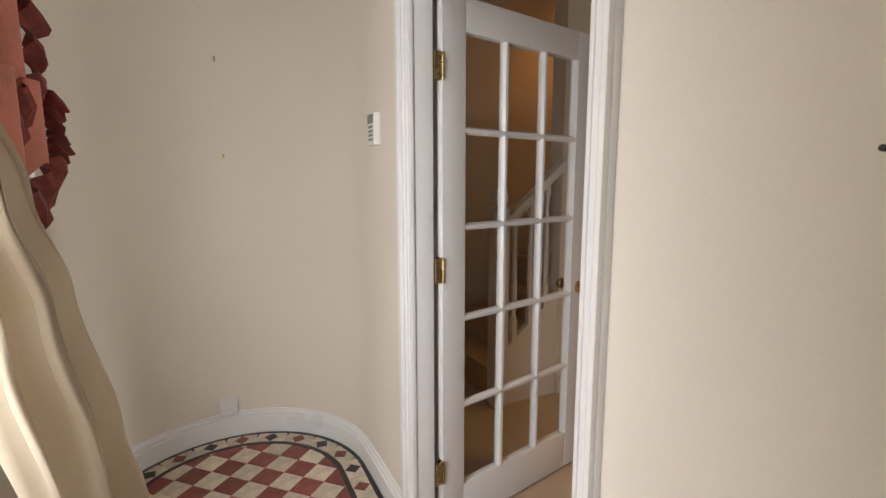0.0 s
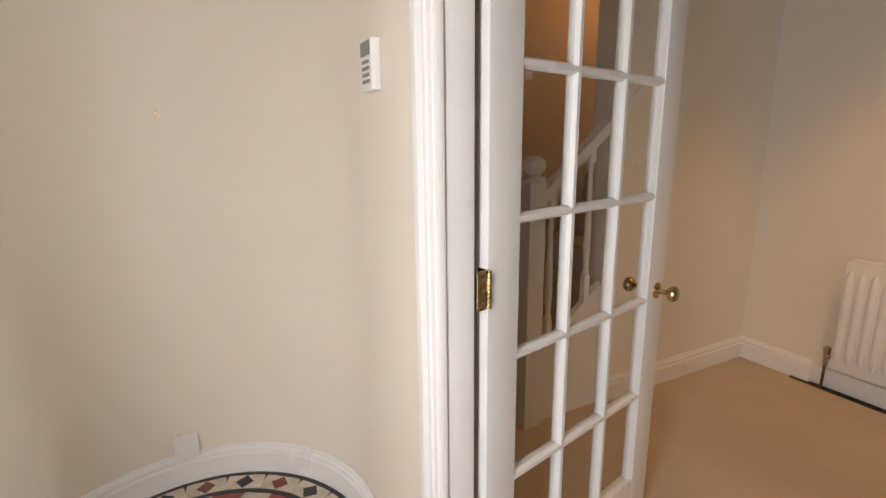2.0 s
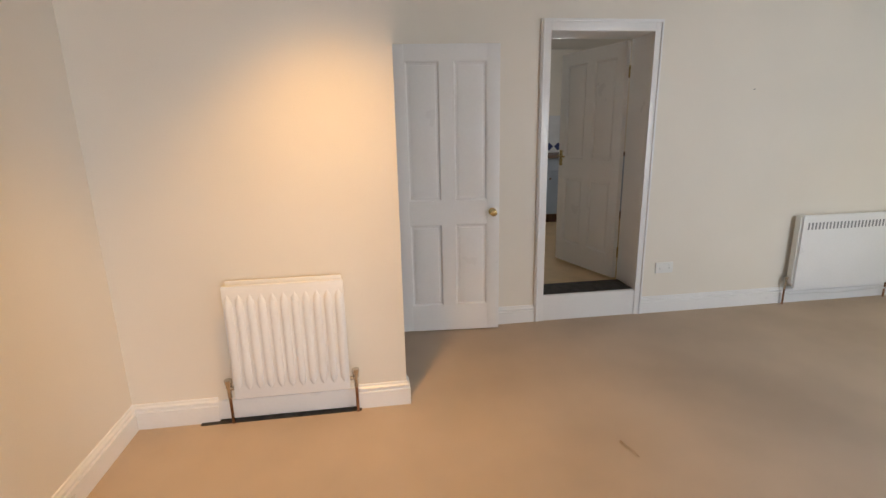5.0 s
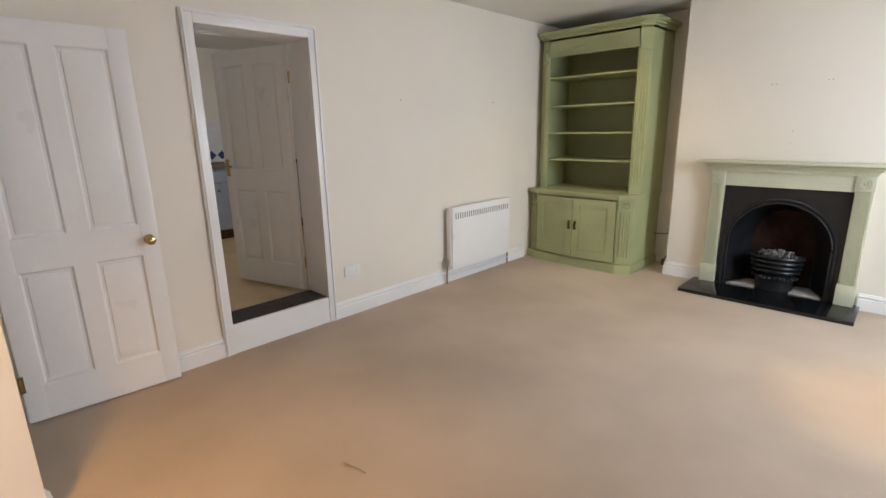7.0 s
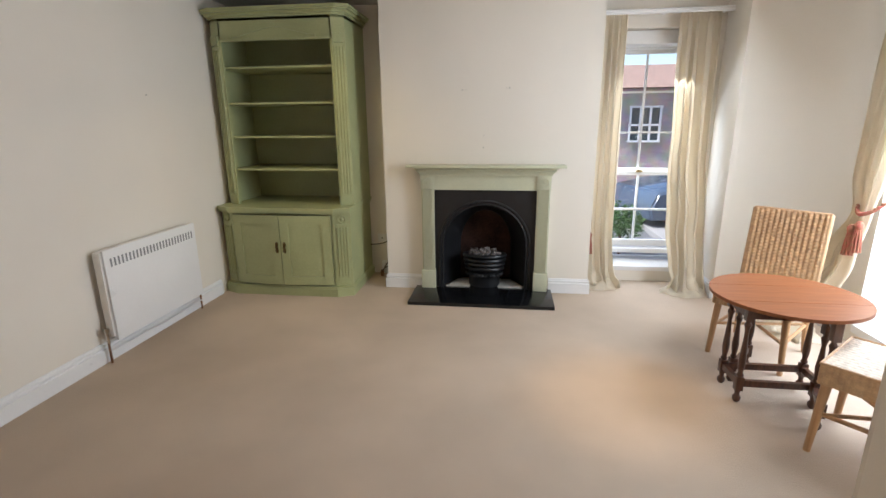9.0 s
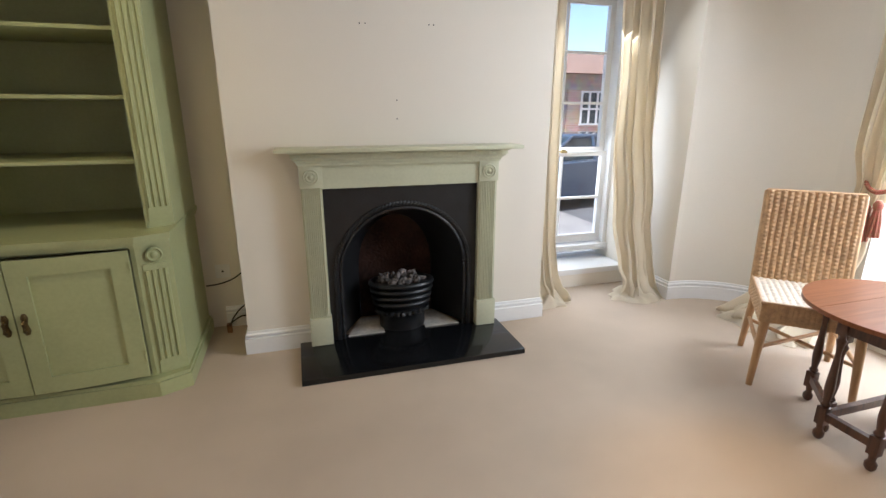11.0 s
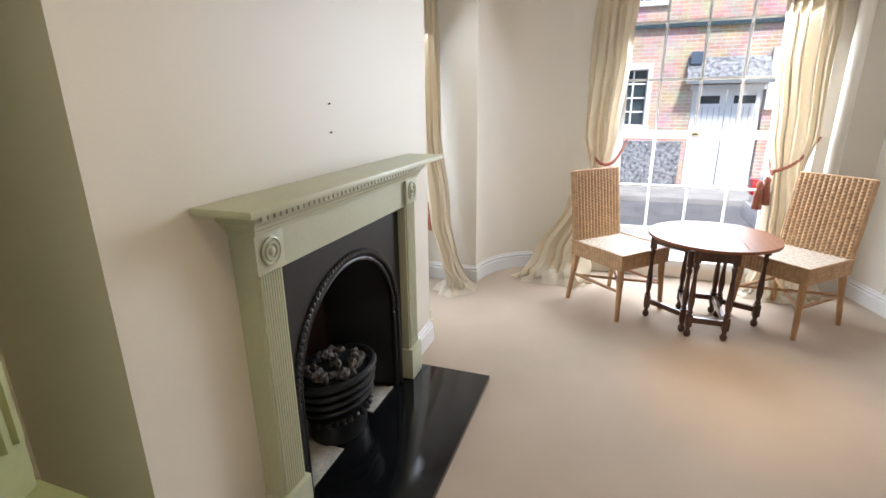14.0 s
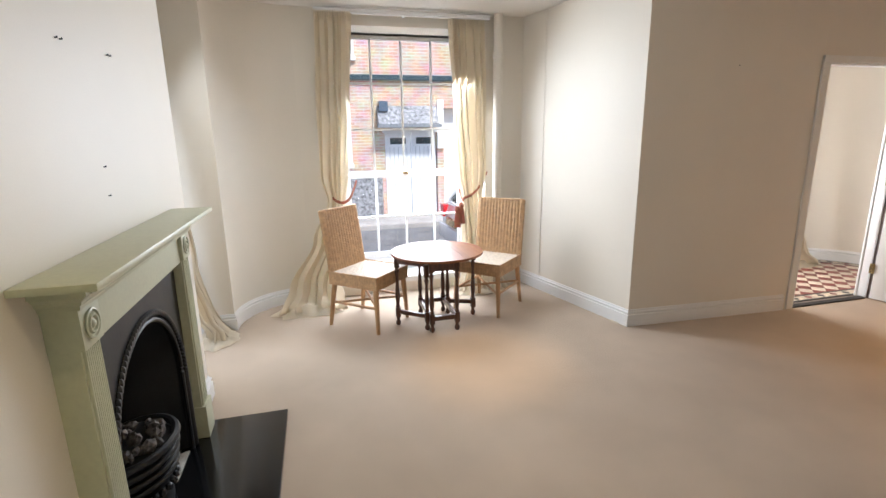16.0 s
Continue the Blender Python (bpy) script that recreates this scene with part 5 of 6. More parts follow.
def rattan_chair(m):
    """Faces +y; the origin is on the floor under the seat's middle."""
    c = empty("rattan_chair", m, "woven honey-coloured rattan dining chair with high back", "chair", "chairs at the table")
    w, dp, sh = 0.44, 0.46, 0.45
    seat = part("seat", weave(bm_new(), w, dp, 15, 26, 0.006, pose(0, -dp / 2, sh - 0.003, -90) @ pose(0, 0, 0, 0, 0, 180)), CANE_PALE, c, "pale woven cane seat", True)
    bm = bm_new()
    for (x0, y0), (x1, y1) in (((-w / 2, dp / 2), (w / 2, dp / 2)), ((w / 2, dp / 2), (w / 2, -dp / 2)), ((w / 2, -dp / 2), (-w / 2, -dp / 2)), ((-w / 2, -dp / 2), (-w / 2, dp / 2))):
        L = math.hypot(x1 - x0, y1 - y0)
        ang = math.degrees(math.atan2(y1 - y0, x1 - x0))
        weave(bm, L, 0.095, 20, 9, 0.005, pose((x0 + x1) / 2, (y0 + y1) / 2, sh - 0.098, 0, 0, ang), 3, 2)
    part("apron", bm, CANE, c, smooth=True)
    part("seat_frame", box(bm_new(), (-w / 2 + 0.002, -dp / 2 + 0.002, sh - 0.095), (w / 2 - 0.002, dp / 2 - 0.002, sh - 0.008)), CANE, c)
    part("seat_rim", tube(bm_new(), [(-w / 2, dp / 2, sh), (w / 2, dp / 2, sh), (w / 2, -dp / 2, sh), (-w / 2, -dp / 2, sh)], 0.008, 8, True), CANE, c, smooth=True)
    tilt = pose(0, -dp / 2 + 0.02, sh - 0.02, 8, 0, 0)
    bw, bh = 0.42, 0.50
    for side, y in ((0, 0.012), (180, -0.012)):
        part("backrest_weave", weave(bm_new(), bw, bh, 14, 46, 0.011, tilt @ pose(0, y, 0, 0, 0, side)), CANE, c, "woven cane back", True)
    part("backrest_core", box(bm_new(), (-bw / 2, -0.012, 0), (bw / 2, 0.012, bh), tilt), CANE, c)
    for x in (-bw / 2, bw / 2):
        part("back_post", tube(bm_new(), [tilt @ Vector((x, 0, -0.02)), tilt @ Vector((x, 0, bh / 2)), tilt @ Vector((x, 0, bh))], 0.017, 10), CANE, c, smooth=True)
    bm = bm_new()
    for i in range(30):
        x = -bw / 2 + bw * (i + 0.5) / 30
        lathe(bm, [(0.004, -0.018), (0.011, -0.008), (0.011, 0.008), (0.004, 0.018)], tilt @ pose(x, 0, bh, 35, 90, 0), 6)
    part("top_binding", bm, CANE, c, smooth=True)
    for x in (-1, 1):
        for y in (-1, 1):
            tp, bt = Vector((x * (w / 2 - 0.03), y * (dp / 2 - 0.03), sh - 0.09)), Vector((x * (w / 2 - 0.012), y * (dp / 2 - 0.01) - (0.03 if y < 0 else 0), 0))
            part("leg", tube(bm_new(), [bt, bt.lerp(tp, 0.5), tp], lambda f: 0.015 + 0.007 * f, 10), CANE_LEG, c, smooth=True)
    z = 0.20
    for x in (-1, 1):
        part("stretcher", tube(bm_new(), [(x * 0.196, -0.22, z), (x * 0.196, 0.21, z)], 0.011, 8), CANE_LEG, c, smooth=True)
    for s in (-1, 1):
        part("cross_stretcher", tube(bm_new(), [(-0.19, s * 0.20, z - 0.008 * s), (0.19, -s * 0.20, z - 0.008 * s)], 0.010, 8), CANE_LEG, c, smooth=True)
    return c


ch = rattan_chair(pose(0.11, -2.845, 0, 0, 0, 47 - 90))
copy_thing(ch, pose(0.05, -1.805, 0, 0, 0, -46 - 90))

TX, TY, TZ = 0.278, -2.318, 0.60
tb = empty("gateleg_table", pose(TX, TY, 0), "small round mahogany gateleg table with dark turned legs", "table")
R = 0.365
for name, lo, hi in (("centre_board", -0.135, 0.135), ("leaf", 0.1358, R), ("leaf", -R, -0.1358)):
    pts = []
    n = 48
    ring = [(R * math.cos(2 * math.pi * i / n), R * math.sin(2 * math.pi * i / n)) for i in range(n)]
    if name == "centre_board":
        a = math.asin(hi / R)
        pts = [(R * math.cos(-a + 2 * a * i / 12), R * math.sin(-a + 2 * a * i / 12)) for i in range(13)] + [(-R * math.cos(-a + 2 * a * i / 12), -R * math.sin(-a + 2 * a * i / 12)) for i in range(13)]
    else:
        s = 1 if hi > 0.2 else -1
        a = math.asin(0.1358 / R)
        pts = [(R * math.cos(a + (math.pi - 2 * a) * i / 30), s * R * math.sin(a + (math.pi - 2 * a) * i / 30)) for i in range(31)][::s]
    bm = prism(bm_new(), pts, TZ - 0.018, TZ)
    bmesh.ops.bevel(bm, geom=[e for e in bm.edges if abs(e.verts[0].co.z - e.verts[1].co.z) < 1e-6], offset=0.0012, segments=2, affect="EDGES")
    part(name, bm, TOPWOOD, tb, "polished reddish wood", smooth=True)


def turned_leg(x, y, top):
    bm = box(bm_new(), (x - 0.019, y - 0.019, 0.07), (x + 0.019, y + 0.019, 0.15), bevel=0.002)
    box(bm, (x - 0.019, y - 0.019, top - 0.10), (x + 0.019, y + 0.019, top), bevel=0.002)
    k = top - 0.10 - 0.15
    lathe(bm, [(0.013, 0), (0.019, 0.012), (0.012, 0.025), (0.017, 0.06), (0.019, 0.09), (0.014, 0.18 * k / 0.33), (0.010, 0.25 * k / 0.33), (0.013, k - 0.05), (0.019, k - 0.025), (0.012, k - 0.012), (0.014, k)], pose(x, y, 0.15), 14)
    lathe(bm, [(0.012, 0), (0.020, 0.012), (0.021, 0.03), (0.012, 0.045), (0.015, 0.07)], pose(x, y, 0), 14)
    return bm


for x in (-0.215, 0.215):
    for y in (-0.10, 0.10):
        part("leg", turned_leg(x, y, TZ - 0.02), DARKWOOD, tb, "dark turned leg", True)
for gx, gy, px in ((-0.02, -0.324, 0.17), (-0.066, 0.322, -0.17)):
    s = 1 if gy > 0 else -1
    part("gate_leg", turned_leg(gx, gy, TZ - 0.02), DARKWOOD, tb, "dark turned leg", True)
    part("gate_post", turned_leg(px * 0.9, s * 0.125, TZ - 0.07), DARKWOOD, tb, smooth=True)
    for z in (0.115, TZ - 0.07):
        L = Vector((gx - px * 0.9, gy - s * 0.125, 0))
        m = pose(px * 0.9, s * 0.125, z, 0, 0, math.degrees(math.atan2(L.y, L.x)))
        part("gate_rail", box(bm_new(), (0.01, -0.011, -0.016), (L.length - 0.01, 0.011, 0.016), m), DARKWOOD, tb)
for y in (-0.10, 0.10):
    part("frieze_rail", box(bm_new(), (-0.20, y - 0.01, TZ - 0.11), (0.20, y + 0.01, TZ - 0.02)), DARKWOOD, tb)
    part("stretcher", box(bm_new(), (-0.20, y - 0.012, 0.095), (0.20, y + 0.012, 0.13)), DARKWOOD, tb)
for x in (-0.215, 0.215):
    part("frieze_rail", box(bm_new(), (x - 0.01, -0.085, TZ - 0.11), (x + 0.01, 0.085, TZ - 0.02)), DARKWOOD, tb)
    part("stretcher", box(bm_new(), (x - 0.012, -0.085, 0.095), (x + 0.012, 0.085, 0.13)), DARKWOOD, tb)


# ---------------------------------------------------------------- staircase
st = empty("staircase", pose(1.66, 2.85, 0), "carpeted staircase with white balustrade and turned newel", "staircase", kind="structure")


def spart(name, bm, material, label="", smooth=False):
    o = part(name, bm, material, st, label, smooth)
    o.matrix_parent_inverse = st.matrix_world.inverted()
    return o


RISE, GO, SX, SY0, SY1 = 0.19, 0.225, 1.66, 2.43, 3.31
for i in range(12):
    spart("step", box(bm_new(), (SX + GO * i - 0.02, SY0, 0), (SX + GO * (i + 1), SY1, RISE * (i + 1)), bevel=0.006), STAIRCARPET, "rust-coloured carpeted step", True)
bm = bm_new()
spart("string", prism(bm_new(), [(SX - 0.02, 0.0), (4.3, 0.0), (4.3, 2.53), (SX - 0.02, 0.32)], 0, 0.035, Matrix.Translation((0, 2.455, 0)) @ pose(0, 0, 0, 90)), WHITE, "white spandrel panel and string")
NX, NY = 1.635, 2.435
bm = box(bm_new(), (NX - 0.045, NY - 0.045, 0), (NX + 0.045, NY + 0.045, 1.20), bevel=0.004)
spart("newel_post", lathe(bm, [(0.05, 1.195), (0.058, 1.21), (0.05, 1.222), (0.03, 1.228), (0.028, 1.235), (0.048, 1.25), (0.056, 1.272), (0.05, 1.295), (0.03, 1.31), (0.01, 1.315)], pose(NX, NY, 0), 20), WHITE, "white newel with mushroom cap", True)
sl = RISE / GO


def ramp_rail(x0, x1, z0, w, h):
    bm = bm_new()
    prism(bm, [(x0, z0), (x1, z0 + (x1 - x0) * sl), (x1, z0 + h + (x1 - x0) * sl), (x0, z0 + h)], 0, w, Matrix.Translation((0, NY + w / 2, 0)) @ pose(0, 0, 0, 90))
    return bm


spart("handrail", ramp_rail(NX + 0.03, 2.3, 1.08, 0.06, 0.06), WHITE, "white handrail")
for i in range(5):
    x = NX + 0.11 + 0.115 * i
    zb, zt = 0.34 + (x - SX) * sl, 1.09 + (x - NX) * sl
    bm = box(bm_new(), (x - 0.016, NY - 0.016, zb - 0.03), (x + 0.016, NY + 0.016, zb + 0.12))
    box(bm, (x - 0.016, NY - 0.016, zt - 0.10), (x + 0.016, NY + 0.016, zt + 0.02))
    k = zt - 0.10 - zb - 0.12
    lathe(bm, [(0.012, 0), (0.019, 0.015), (0.012, 0.03), (0.019, 0.12), (0.012, k - 0.10), (0.010, k - 0.05), (0.017, k - 0.02), (0.012, k)], pose(x, NY, zb + 0.12), 12)
    spart("baluster", bm, WHITE, smooth=True)


st.location.x += 0.05
st.location.y -= 0.07


# ---------------------------------------------------------------- small fixtures
kp = empty("alarm_keypad", pose(PX, 1.885, 1.512, 0, 0, 90), "white alarm keypad with grey display on the lobby wall", "keypad")
part("housing", box(bm_new(), (-0.042, 0, 0), (0.042, 0.026, 0.125), bevel=0.004), PLASTIC, kp, smooth=True)
part("display", box(bm_new(), (-0.036, 0.026, 0.085), (0.036, 0.0275, 0.12)), GREYPLASTIC, kp, "grey display")
for i in range(4):
    for j in range(4):
        part("key", box(bm_new(), (-0.026 + 0.014 * i, 0.026, 0.018 + 0.016 * j), (-0.016 + 0.014 * i, 0.0285, 0.027 + 0.016 * j), bevel=0.001), GREYPLASTIC, kp)
sb = empty("socket_box", pose(0.195, 2.688, 0.135, 0, 0, 181), "white surface-mounted blank socket box above lobby skirting", "socket")
part("back_box", box(bm_new(), (-0.043, 0, 0), (0.043, 0.032, 0.086), bevel=0.003), PLASTIC, sb, smooth=True)
part("cover_plate", box(bm_new(), (-0.044, 0.03, -0.001), (0.044, 0.04, 0.087), bevel=0.003), PLASTIC, sb, smooth=True)
ds = empty("double_socket", pose(4.36, -1.155, 0.325, 0, 0, 90), "white double electrical socket on the wall", "socket")
part("plate", box(bm_new(), (-0.073, 0, 0), (0.073, 0.012, 0.086), bevel=0.003), PLASTIC, ds, smooth=True)
for x in (-0.038, 0.038):
    part("switch", box(bm_new(), (x - 0.006, 0.012, 0.058), (x + 0.006, 0.015, 0.074)), PLASTIC, ds)
    part("pin_hole", box(bm_new(), (x - 0.002, 0.0118, 0.032), (x + 0.002, 0.0124, 0.04)), BLACKRUBBER, ds)
ls = empty("light_switch", pose(2.36, 2.345, 1.26, 0, 0, 180), "cream light switch on the hall wall", "light switch")
part("plate", box(bm_new(), (-0.043, 0, 0), (0.043, 0.009, 0.086), bevel=0.002), WHITE_OLD, ls, smooth=True)
part("rocker", box(bm_new(), (-0.006, 0.009, 0.03), (0.006, 0.013, 0.055), bevel=0.001), WHITE_OLD, ls)
ap = empty("aerial_socket", pose(3.03, -4.33, 0.33), "cream aerial wall plate with a cut black cable", "socket")
part("plate", box(bm_new(), (-0.043, 0, 0), (0.043, 0.008, 0.086), bevel=0.002), WHITE_OLD, ap, smooth=True)
part("jack", lathe(bm_new(), [(0.006, 0), (0.006, 0.006)], pose(0, 0.008, 0.043, -90), 10), BLACKRUBBER, ap)
for k, pts in enumerate(([(3.09, -4.10, 0.36), (3.02, -4.14, 0.355), (2.95, -4.17, 0.37), (2.89, -4.19, 0.41)],
                         [(3.02, -4.26, 0.005), (2.99, -4.22, 0.09), (2.93, -4.19, 0.17), (2.88, -4.18, 0.20), (2.86, -4.20, 0.17), (2.90, -4.24, 0.14)],
                         [(3.03, -4.25, 0.004), (3.0, -4.20, 0.07), (2.94, -4.17, 0.12), (2.90, -4.17, 0.125), (2.85, -4.19, 0.13)])):
    bm = bm_new()
    fine = []
    P = [Vector(p) for p in pts]
    for i in range(len(P) - 1):
        p0, p1, p2, p3 = P[max(0, i - 1)], P[i], P[i + 1], P[min(len(P) - 1, i + 2)]
        for j in range(8):
            f = j / 8
            fine.append(0.5 * ((2 * p1) + (p2 - p0) * f + (2 * p0 - 5 * p1 + 4 * p2 - p3) * f * f + (3 * p1 - p0 - 3 * p2 + p3) * f ** 3))
    tube(bm, fine + [P[-1]], 0.0045, 8)
    solid("loose_cable", bm, BLACKRUBBER, "loose black cable in the alcove by the bookcase", "cable", smooth=True)
solid("floor_bracket", box(bm_new(), (3.0, -4.24, 0.0), (3.03, -4.21, 0.06), bevel=0.003), COPPER, "short brown pipe stub on the carpet", "pipe")
pp = empty("wall_pipe", pose(FX + 0.06, -1.50, 0), "painted vertical pipe in the window corner", "pipe")
part("pipe", lathe(bm_new(), [(0.042, 0), (0.042, H)], None, 20), WALL, pp, smooth=True)
part("collar", lathe(bm_new(), [(0.042, 0), (0.049, 0.004), (0.049, 0.05), (0.042, 0.055)], pose(0, 0, 2.17), 20), WALL, pp, smooth=True)
solid("wire_moulding", box(bm_new(), (-0.277, -1.158, 0.13), (-0.265, -1.146, H), bevel=0.003), WALL, "thin painted cable moulding on the wall", "moulding", "structure")
for x, y, z in ((1.984, CHY, 1.392), (1.985, CHY, 1.294), (1.80, CHY, 1.778), (1.775, CHY, 1.778), (2.17, CHY, 1.768), (2.14, CHY, 1.769)):
    n = empty("wall_nail", pose(x, y, z), "small dark nail in the chimney breast", "nail", "nails in the walls")
    part("shank", tube(bm_new(), [(0, -0.005, 0), (0, 0.007, 0.001)], 0.0022, 8), IRON, n)
    part("head", lathe(bm_new(), [(0.0038, 0), (0.003, 0.002)], pose(0, 0.006, 0.002, -90), 8), IRON, n)
for x, y, z, rz in ((0.78, 0.242, 1.404, 90), (0.843, -0.155, 1.95, -90), (4.36, -1.745, 1.70, 90), (4.36, -2.963, 1.713, 90)):
    n = empty("wall_nail", pose(x, y, z, 0, 0, rz), "old dark nail in the plaster wall", "nail", "nails in the walls")
    part("shank", tube(bm_new(), [(0, -0.005, 0), (0, 0.007, 0.001)], 0.0022, 8), IRON, n)
    part("head", lathe(bm_new(), [(0.0038, 0), (0.003, 0.002)], pose(0, 0.006, 0.002, -90), 8), IRON, n)
for x, y, z in ((0.249, 2.688, 1.492), (0.237, 2.688, 1.96)):
    n = empty("picture_hook", pose(x, y, z), "small brass picture hook on the lobby wall", "hook", "hooks in the lobby")
    part("plate", box(bm_new(), (-0.004, -0.006, -0.012), (0.004, 0.0, 0.012)), BRASS, n)
    part("pin", tube(bm_new(), [(0, -0.004, 0.008), (0, -0.014, 0.01)], 0.002, 6), BRASS, n)
tw = empty("carpet_twig", pose(2.80, -0.041, 0.004, 0, 0, 25), "dry curled leaf stalk lying on the carpet", "debris")
part("stalk", tube(bm_new(), [(-0.06, 0.015, 0.002), (-0.02, 0.004, 0.006), (0.02, 0, 0.006), (0.06, -0.015, 0.002)], 0.004, 6), STAIRCARPET, tw)


# ---------------------------------------------------------------- street outside
G = -0.6
solid("ground", box(bm_new(), (-300, -300, G - 0.5), (300, 300, G)), TAR, "grey street tarmac", "road", "structure")
solid("pavement", box(bm_new(), (-8.5, -40, G - 0.1), (-7.1, 40, G + 0.11), bevel=0.02), PAVE, "pale paved footway with kerb", "pavement", "structure")
solid("pavement", box(bm_new(), (-2.2, -12, G - 0.1), (-0.95, 40, G + 0.11), bevel=0.02), PAVE, "pale paved footway with kerb", "pavement", "structure")


def brickwork(name, c1, c2, mortar, scale=1.0):
    m = bpy.data.materials.new(name)
    m.use_nodes = True
    nt = m.node_tree
    b = nt.nodes["Principled BSDF"]
    b.inputs["Roughness"].default_value = 0.9
    tc, mp, br, ns, mx = (nt.nodes.new("ShaderNode" + k) for k in ("TexCoord", "Mapping", "TexBrick", "TexNoise", "MixRGB"))
    mp.inputs["Rotation"].default_value = (radians(90), 0, radians(90))
    for k, v in (("Scale", 1.0), ("Brick Width", 0.225 * scale), ("Row Height", 0.075 * scale), ("Mortar Size", 0.010 * scale)):
        br.inputs[k].default_value = v
    br.inputs["Color1"].default_value, br.inputs["Color2"].default_value, br.inputs["Mortar"].default_value = (*c1, 1), (*c2, 1), (*mortar, 1)
    ns.inputs["Scale"].default_value = 3.0
    mx.blend_type, mx.inputs[0].default_value = "OVERLAY", 0.5
    sep, cmb = nt.nodes.new("ShaderNodeSeparateXYZ"), nt.nodes.new("ShaderNodeCombineXYZ")
    nt.links.new(tc.outputs["Object"], sep.inputs[0])
    ad = nt.nodes.new("ShaderNodeMath")
    nt.links.new(sep.outputs["X"], ad.inputs[0])
    nt.links.new(sep.outputs["Y"], ad.inputs[1])
    nt.links.new(ad.outputs[0], cmb.inputs["X"])
    nt.links.new(sep.outputs["Z"], cmb.inputs["Y"])
    nt.links.new(cmb.outputs[0], br.inputs["Vector"])
    nt.links.new(tc.outputs["Object"], ns.inputs["Vector"])
    nt.links.new(br.outputs["Color"], mx.inputs[1])
    nt.links.new(ns.outputs["Color"], mx.inputs[2])
    nt.links.new(mx.outputs[0], b.inputs["Base Color"])
    bp = nt.nodes.new("ShaderNodeBump")
    bp.inputs["Distance"].default_value = 0.01
    bp.invert = True
    nt.links.new(br.outputs["Fac"], bp.inputs["Height"])
    nt.links.new(bp.outputs[0], b.inputs["Normal"])
    return m


BRICKS = brickwork("old_red_brickwork", (0.52, 0.31, 0.23), (0.60, 0.41, 0.32), (0.60, 0.54, 0.47))
hs = empty("brick_house", pose(-8.5, 0, G), "old red brick house across the street with white doors", "house")
HX = -8.5


def hpart(name, bm, material, label="", parent=None, smooth=False):
    o = part(name, bm, material, parent or hs, label, smooth)
    if parent is None:
        o.matrix_parent_inverse = hs.matrix_world.inverted()
    return o


o = wall("brick_wall", (HX, -16), (HX, 14), 0.4, G, 6.0, [(12.77, 13.63, 0.86, 2.05), (14.55, 15.92, G, 1.62), (16.1, 17.6, G, 2.2), (12.6, 13.8, 3.4, 4.7), (17.0, 18.2, 3.4, 4.7)], BRICKS)
o.parent = hs
o.matrix_parent_inverse = hs.matrix_world.inverted()
del o["kind"]
o["label"] = "weathered red brick wall"
hpart("flint_plinth", box(bm_new(), (HX, -16, G), (HX + 0.06, -1.55, 0.52)), FLINT, "grey knapped flint plinth")
hpart("string_course", box(bm_new(), (HX, -16, 2.86), (HX + 0.10, 14, 2.98)), CARGLASS, "dark lead string course")
hpart("roof", prism(bm_new(), [(-9.4, 5.9), (-8.1, 5.9), (-11, 8.6)], -16, 14, Matrix(((1, 0, 0, 0), (0, 0, 1, 0), (0, 1, 0, 0), (0, 0, 0, 1)))), ROOF, "clay tiled roof")
for k in range(2):
    dd = hpart("door", box(bm_new(), (HX - 0.12, -1.43 + 0.67 * k, G), (HX - 0.07, -0.78 + 0.67 * k, 1.60), bevel=0.005), WHITE, "white boarded double door")
    hpart("door_light", box(bm_new(), (HX - 0.075, -1.30 + 0.67 * k, 1.32), (HX - 0.06, -0.90 + 0.67 * k, 1.48)), CARGLASS, parent=dd)
    for j in range(5):
        hpart("board_joint", box(bm_new(), (HX - 0.071, -1.32 + 0.67 * k + 0.11 * j, G + 0.1), (HX - 0.066, -1.312 + 0.67 * k + 0.11 * j, 1.25)), GREYPLASTIC, parent=dd)
hpart("door_frame", box(bm_new(), (HX - 0.05, -1.50, 1.60), (HX + 0.05, -0.02, 1.70)), WHITE)
hpart("door_canopy", prism(bm_new(), [(HX, 1.75), (HX + 0.35, 1.75), (HX + 0.35, 1.82), (HX, 2.25)], -1.62, -0.1, Matrix(((1, 0, 0, 0), (0, 0, 1, 0), (0, 1, 0, 0), (0, 0, 0, 1)))), FLINT, "grey lead canopy")
hpart("gutter", box(bm_new(), (HX + 0.33, -1.65, 1.72), (HX + 0.41, -0.05, 1.80)), GREYPLASTIC)
hpart("vent_box", box(bm_new(), (HX, -1.58, 2.12), (HX + 0.18, -1.36, 2.36)), CARDARK)
hpart("passage_door", box(bm_new(), (HX - 0.3, 0.1, G), (HX - 0.25, 1.6, 2.2)), RENDER_W, "pale passage doors")
hpart("white_fascia", box(bm_new(), (HX, -0.08, 1.2), (HX + 0.08, 0.08, 2.4)), WHITE)
